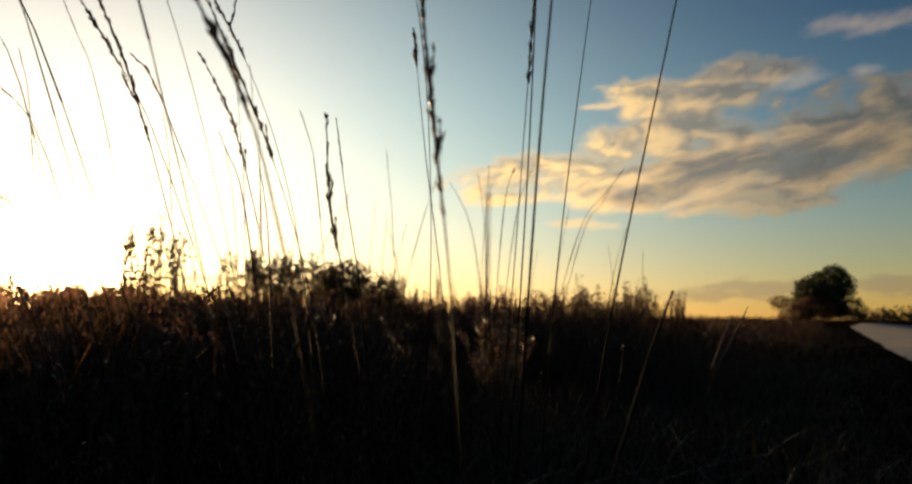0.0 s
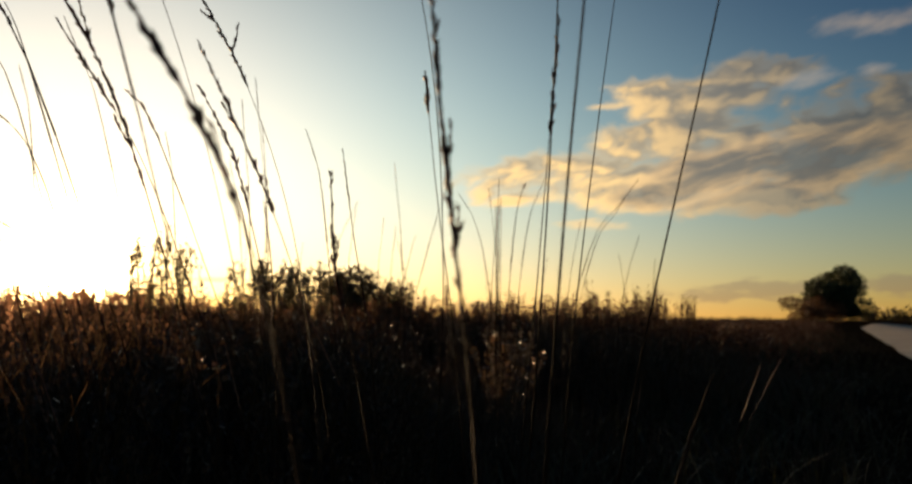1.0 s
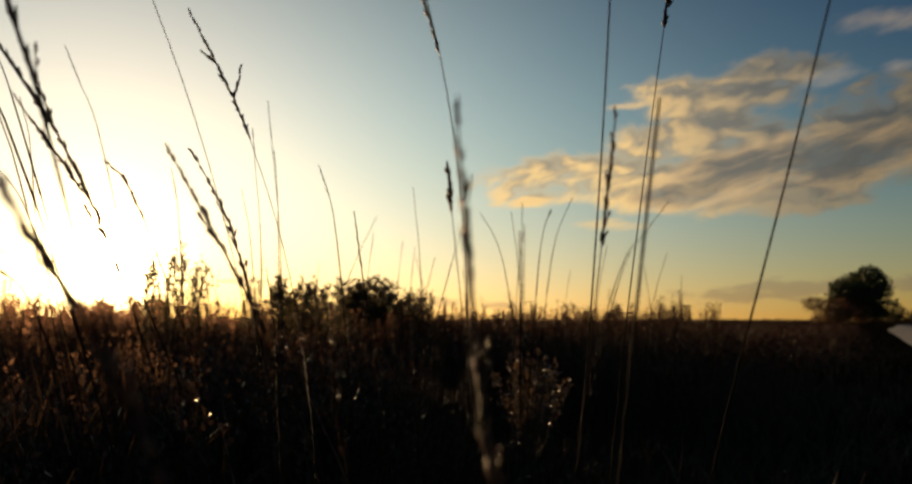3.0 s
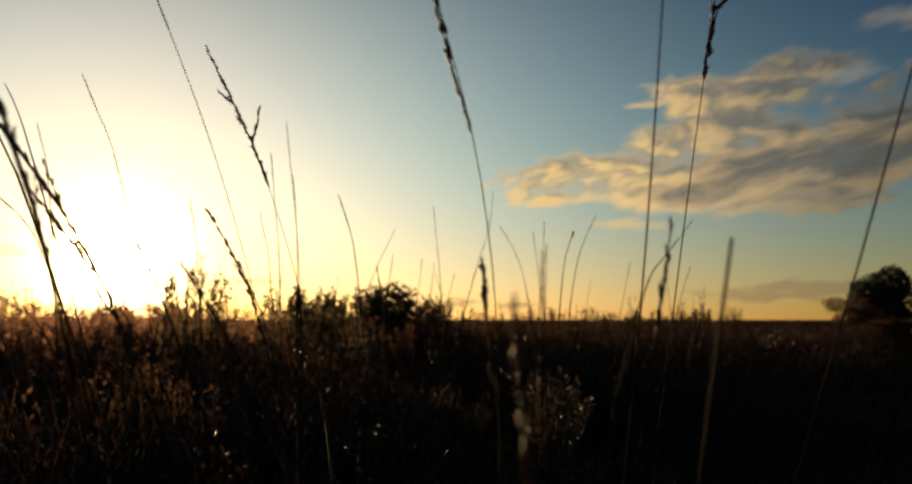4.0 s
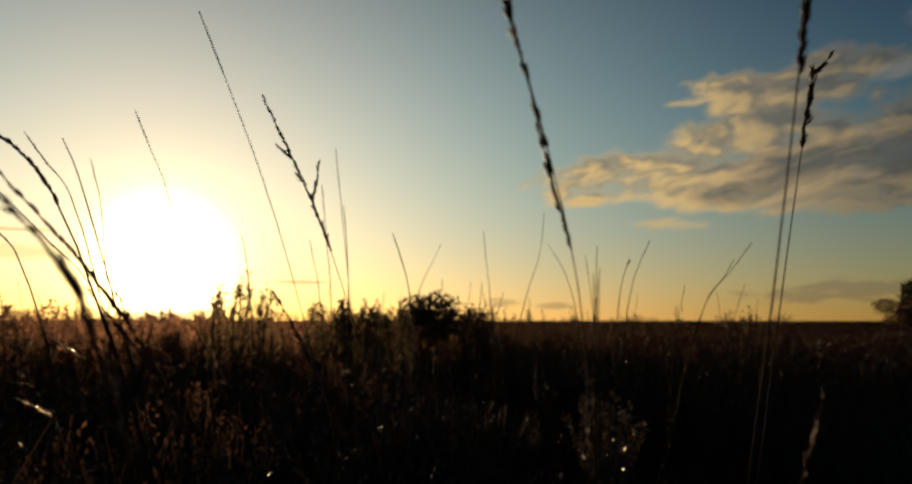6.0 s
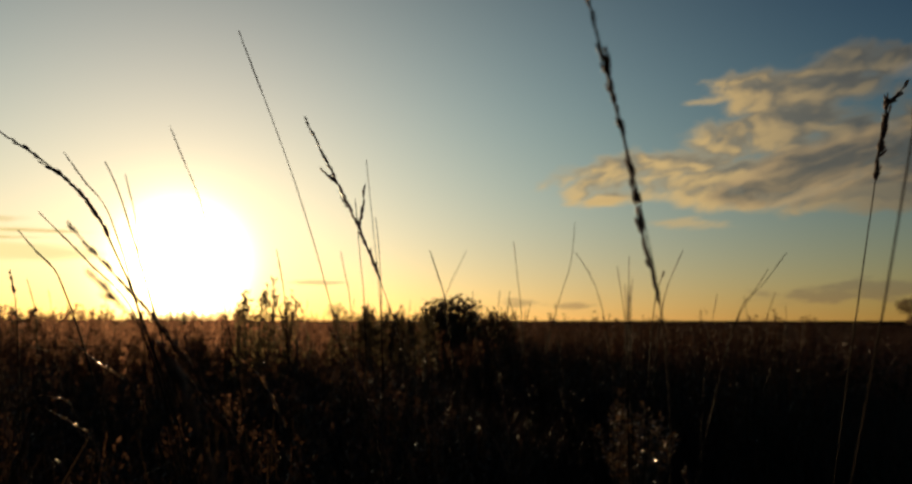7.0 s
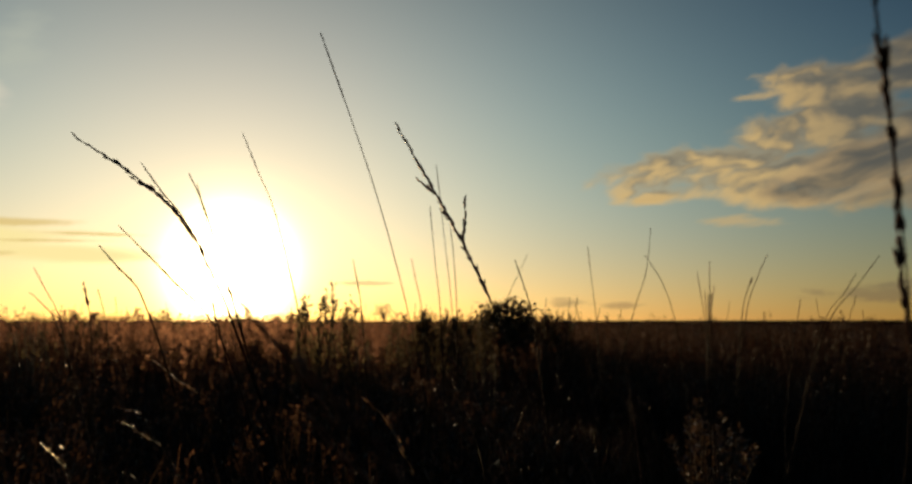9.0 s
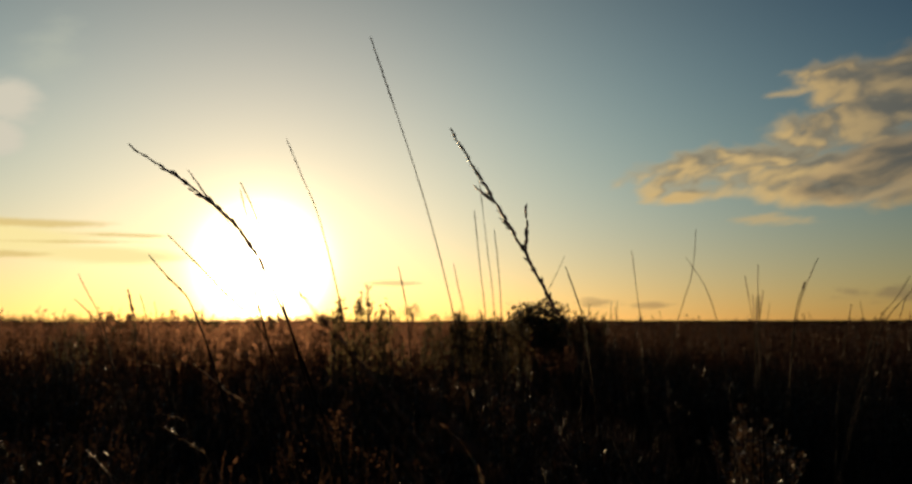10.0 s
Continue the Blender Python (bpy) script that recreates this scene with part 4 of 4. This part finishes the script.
grass_stem("fine", 2.89, 0.0, 0.39, (0.351, 0.959), (0.339, 1.082), (0.325, 1.221), 0.08)
grass_stem("fine", 2.55, 0.0, -0.17, (-0.253, 1.011), (-0.270, 1.086), (-0.283, 1.152), 0.08)
grass_stem("fine", 1.92, 0.0, -0.26, (-0.328, 0.987), (-0.339, 1.051), (-0.350, 1.101), 0.08)
grass_stem("fine", 2.35, 0.0, -1.17, (-1.366, 0.966), (-1.418, 1.057), (-1.456, 1.121), 0.08)
grass_stem("fine", 2.20, 0.0, -0.99, (-1.290, 0.958), (-1.328, 1.001), (-1.364, 1.032), 0.08)
grass_stem("fine", 2.50, 0.0, -1.20, (-1.293, 0.947), (-1.312, 1.018), (-1.326, 1.059), 0.08)
grass_stem("tuft", 2.04, 0.0, -1.02, (-1.095, 0.964), (-1.105, 1.011), (-1.117, 1.055), 0.08)
grass_stem("silky", 1.68, 0.0, -0.32, (-0.609, 0.764), (-0.689, 0.822), (-0.760, 0.878), 0.13)
grass_stem("silky", 2.60, 0.0, -0.96, (-1.176, 0.557), (-1.238, 0.594), (-1.291, 0.619), 0.08)
grass_stem("silky", 0.71, 0.0, 0.26, (-0.067, 0.858), (-0.079, 0.868), (-0.088, 0.877), 0.08)
grass_stem("seed", 0.845, -0.25, 0.20, (0.037, 0.806), (0.012, 0.864), (-0.013, 0.911), 0.2)
grass_stem("fine", 1.53, 0.0, -0.30, (-0.613, 1.143), (-0.671, 1.217), (-0.718, 1.279), 0.12)
grass_stem("fine", 2.06, 0.0, -0.67, (-0.784, 1.212), (-0.803, 1.281), (-0.816, 1.330), 0.08)
grass_stem("bare", 1.23, 0.0, -0.09, (-0.449, 1.111), (-0.469, 1.161), (-0.487, 1.196), 0.08)
grass_stem("fine", 1.13, 0.0, 0.11, (-0.001, 0.768), (-0.027, 0.830), (-0.044, 0.869), 0.08)
grass_stem("fine", 0.96, 0.0, 0.11, (0.075, 0.658), (0.068, 0.715), (0.059, 0.768), 0.08)
grass_stem("seed", 0.049, -0.07, 0.28, (0.181, 0.600), (0.141, 0.695), (0.090, 0.772), 0.16)
grass_stem("fine", 2.90, 0.0, 0.76, (0.763, 0.964), (0.763, 1.080), (0.766, 1.165), 0.08)
grass_stem("fine", 2.90, 0.0, 0.77, (0.894, 0.995), (0.940, 1.121), (0.973, 1.189), 0.08)
grass_stem("fine", 3.20, 0.0, 1.01, (1.287, 0.971), (1.350, 1.049), (1.408, 1.138), 0.08)
grass_stem("blunt", 0.24, 0.0, 0.32, (0.484, 0.483), (0.494, 0.508), (0.505, 0.534), 0.08)
grass_stem("fine", 0.62, 0.0, 0.63, (0.708, 0.421), (0.738, 0.479), (0.765, 0.527), 0.12)
grass_stem("fine", 0.69, 0.0, 0.68, (0.732, 0.409), (0.750, 0.460), (0.772, 0.511), 0.08)
grass_stem("fine", 1.39, 0.0, 0.81, (0.834, 0.368), (0.842, 0.413), (0.845, 0.445), 0.08)
grass_stem("silky", 2.20, 0.0, -0.83, (-0.948, 0.583), (-0.995, 0.620), (-1.035, 0.639), 0.09)
grass_stem("silky", 2.30, 0.0, -0.94, (-1.063, 0.670), (-1.111, 0.687), (-1.154, 0.694), 0.09)
grass_stem("silky", 2.60, 0.0, -1.16, (-1.280, 0.798), (-1.335, 0.825), (-1.380, 0.833), 0.09)
grass_stem("silky", 1.90, 0.0, -0.93, (-1.054, 0.573), (-1.093, 0.615), (-1.132, 0.648), 0.09)

# shorter grasses close by, leaning with the wind
near_rng = np.random.default_rng(23)
for _ in range(20):
    gy = near_rng.uniform(0.7, 2.2)
    gx = 0.2 + (gy + 0.4) * math.tan(radians(near_rng.uniform(-34, 6)))
    top = near_rng.uniform(0.40, 0.58) + 0.06 * gy
    sway = near_rng.uniform(0.04, 0.16)
    grass_stem("seed" if near_rng.uniform() < 0.6 else "fine", gy, 0.0, gx, (gx - sway * 0.15, top * 0.45), (gx - sway * 0.5, top * 0.75), (gx - sway, top), near_rng.uniform(0.08, 0.16))

# slighter grasses farther off, thin against the horizon
far_rng = np.random.default_rng(19)
for _ in range(34):
    gy = far_rng.uniform(2.8, 6.5)
    gx = gy * math.tan(radians(far_rng.uniform(-36, 30)))
    if from_track(gx, gy) < 2.0:
        continue
    top = far_rng.uniform(0.97, 1.10)
    sway = far_rng.normal(0, 0.05)
    grass_stem("fine" if far_rng.uniform() < 0.75 else "bare", gy, 0.0, gx, (gx + sway * 0.3, top * 0.5), (gx + sway, top * 0.8), (gx + sway * 1.8, top), far_rng.uniform(0.04, 0.09))

# a tuft of slight grasses round the stem with the bud
tuft_rng = np.random.default_rng(29)
for _ in range(6):
    gx, gy = 0.77 + tuft_rng.normal(0, 0.022), 2.95 + tuft_rng.normal(0, 0.05)
    top, sway = tuft_rng.uniform(0.99, 1.13), tuft_rng.normal(0, 0.018)
    grass_stem("fine", gy, 0.0, gx - sway, (gx, top * 0.55), (gx + sway * 0.4, top * 0.82), (gx + sway, top), tuft_rng.uniform(0.05, 0.1))
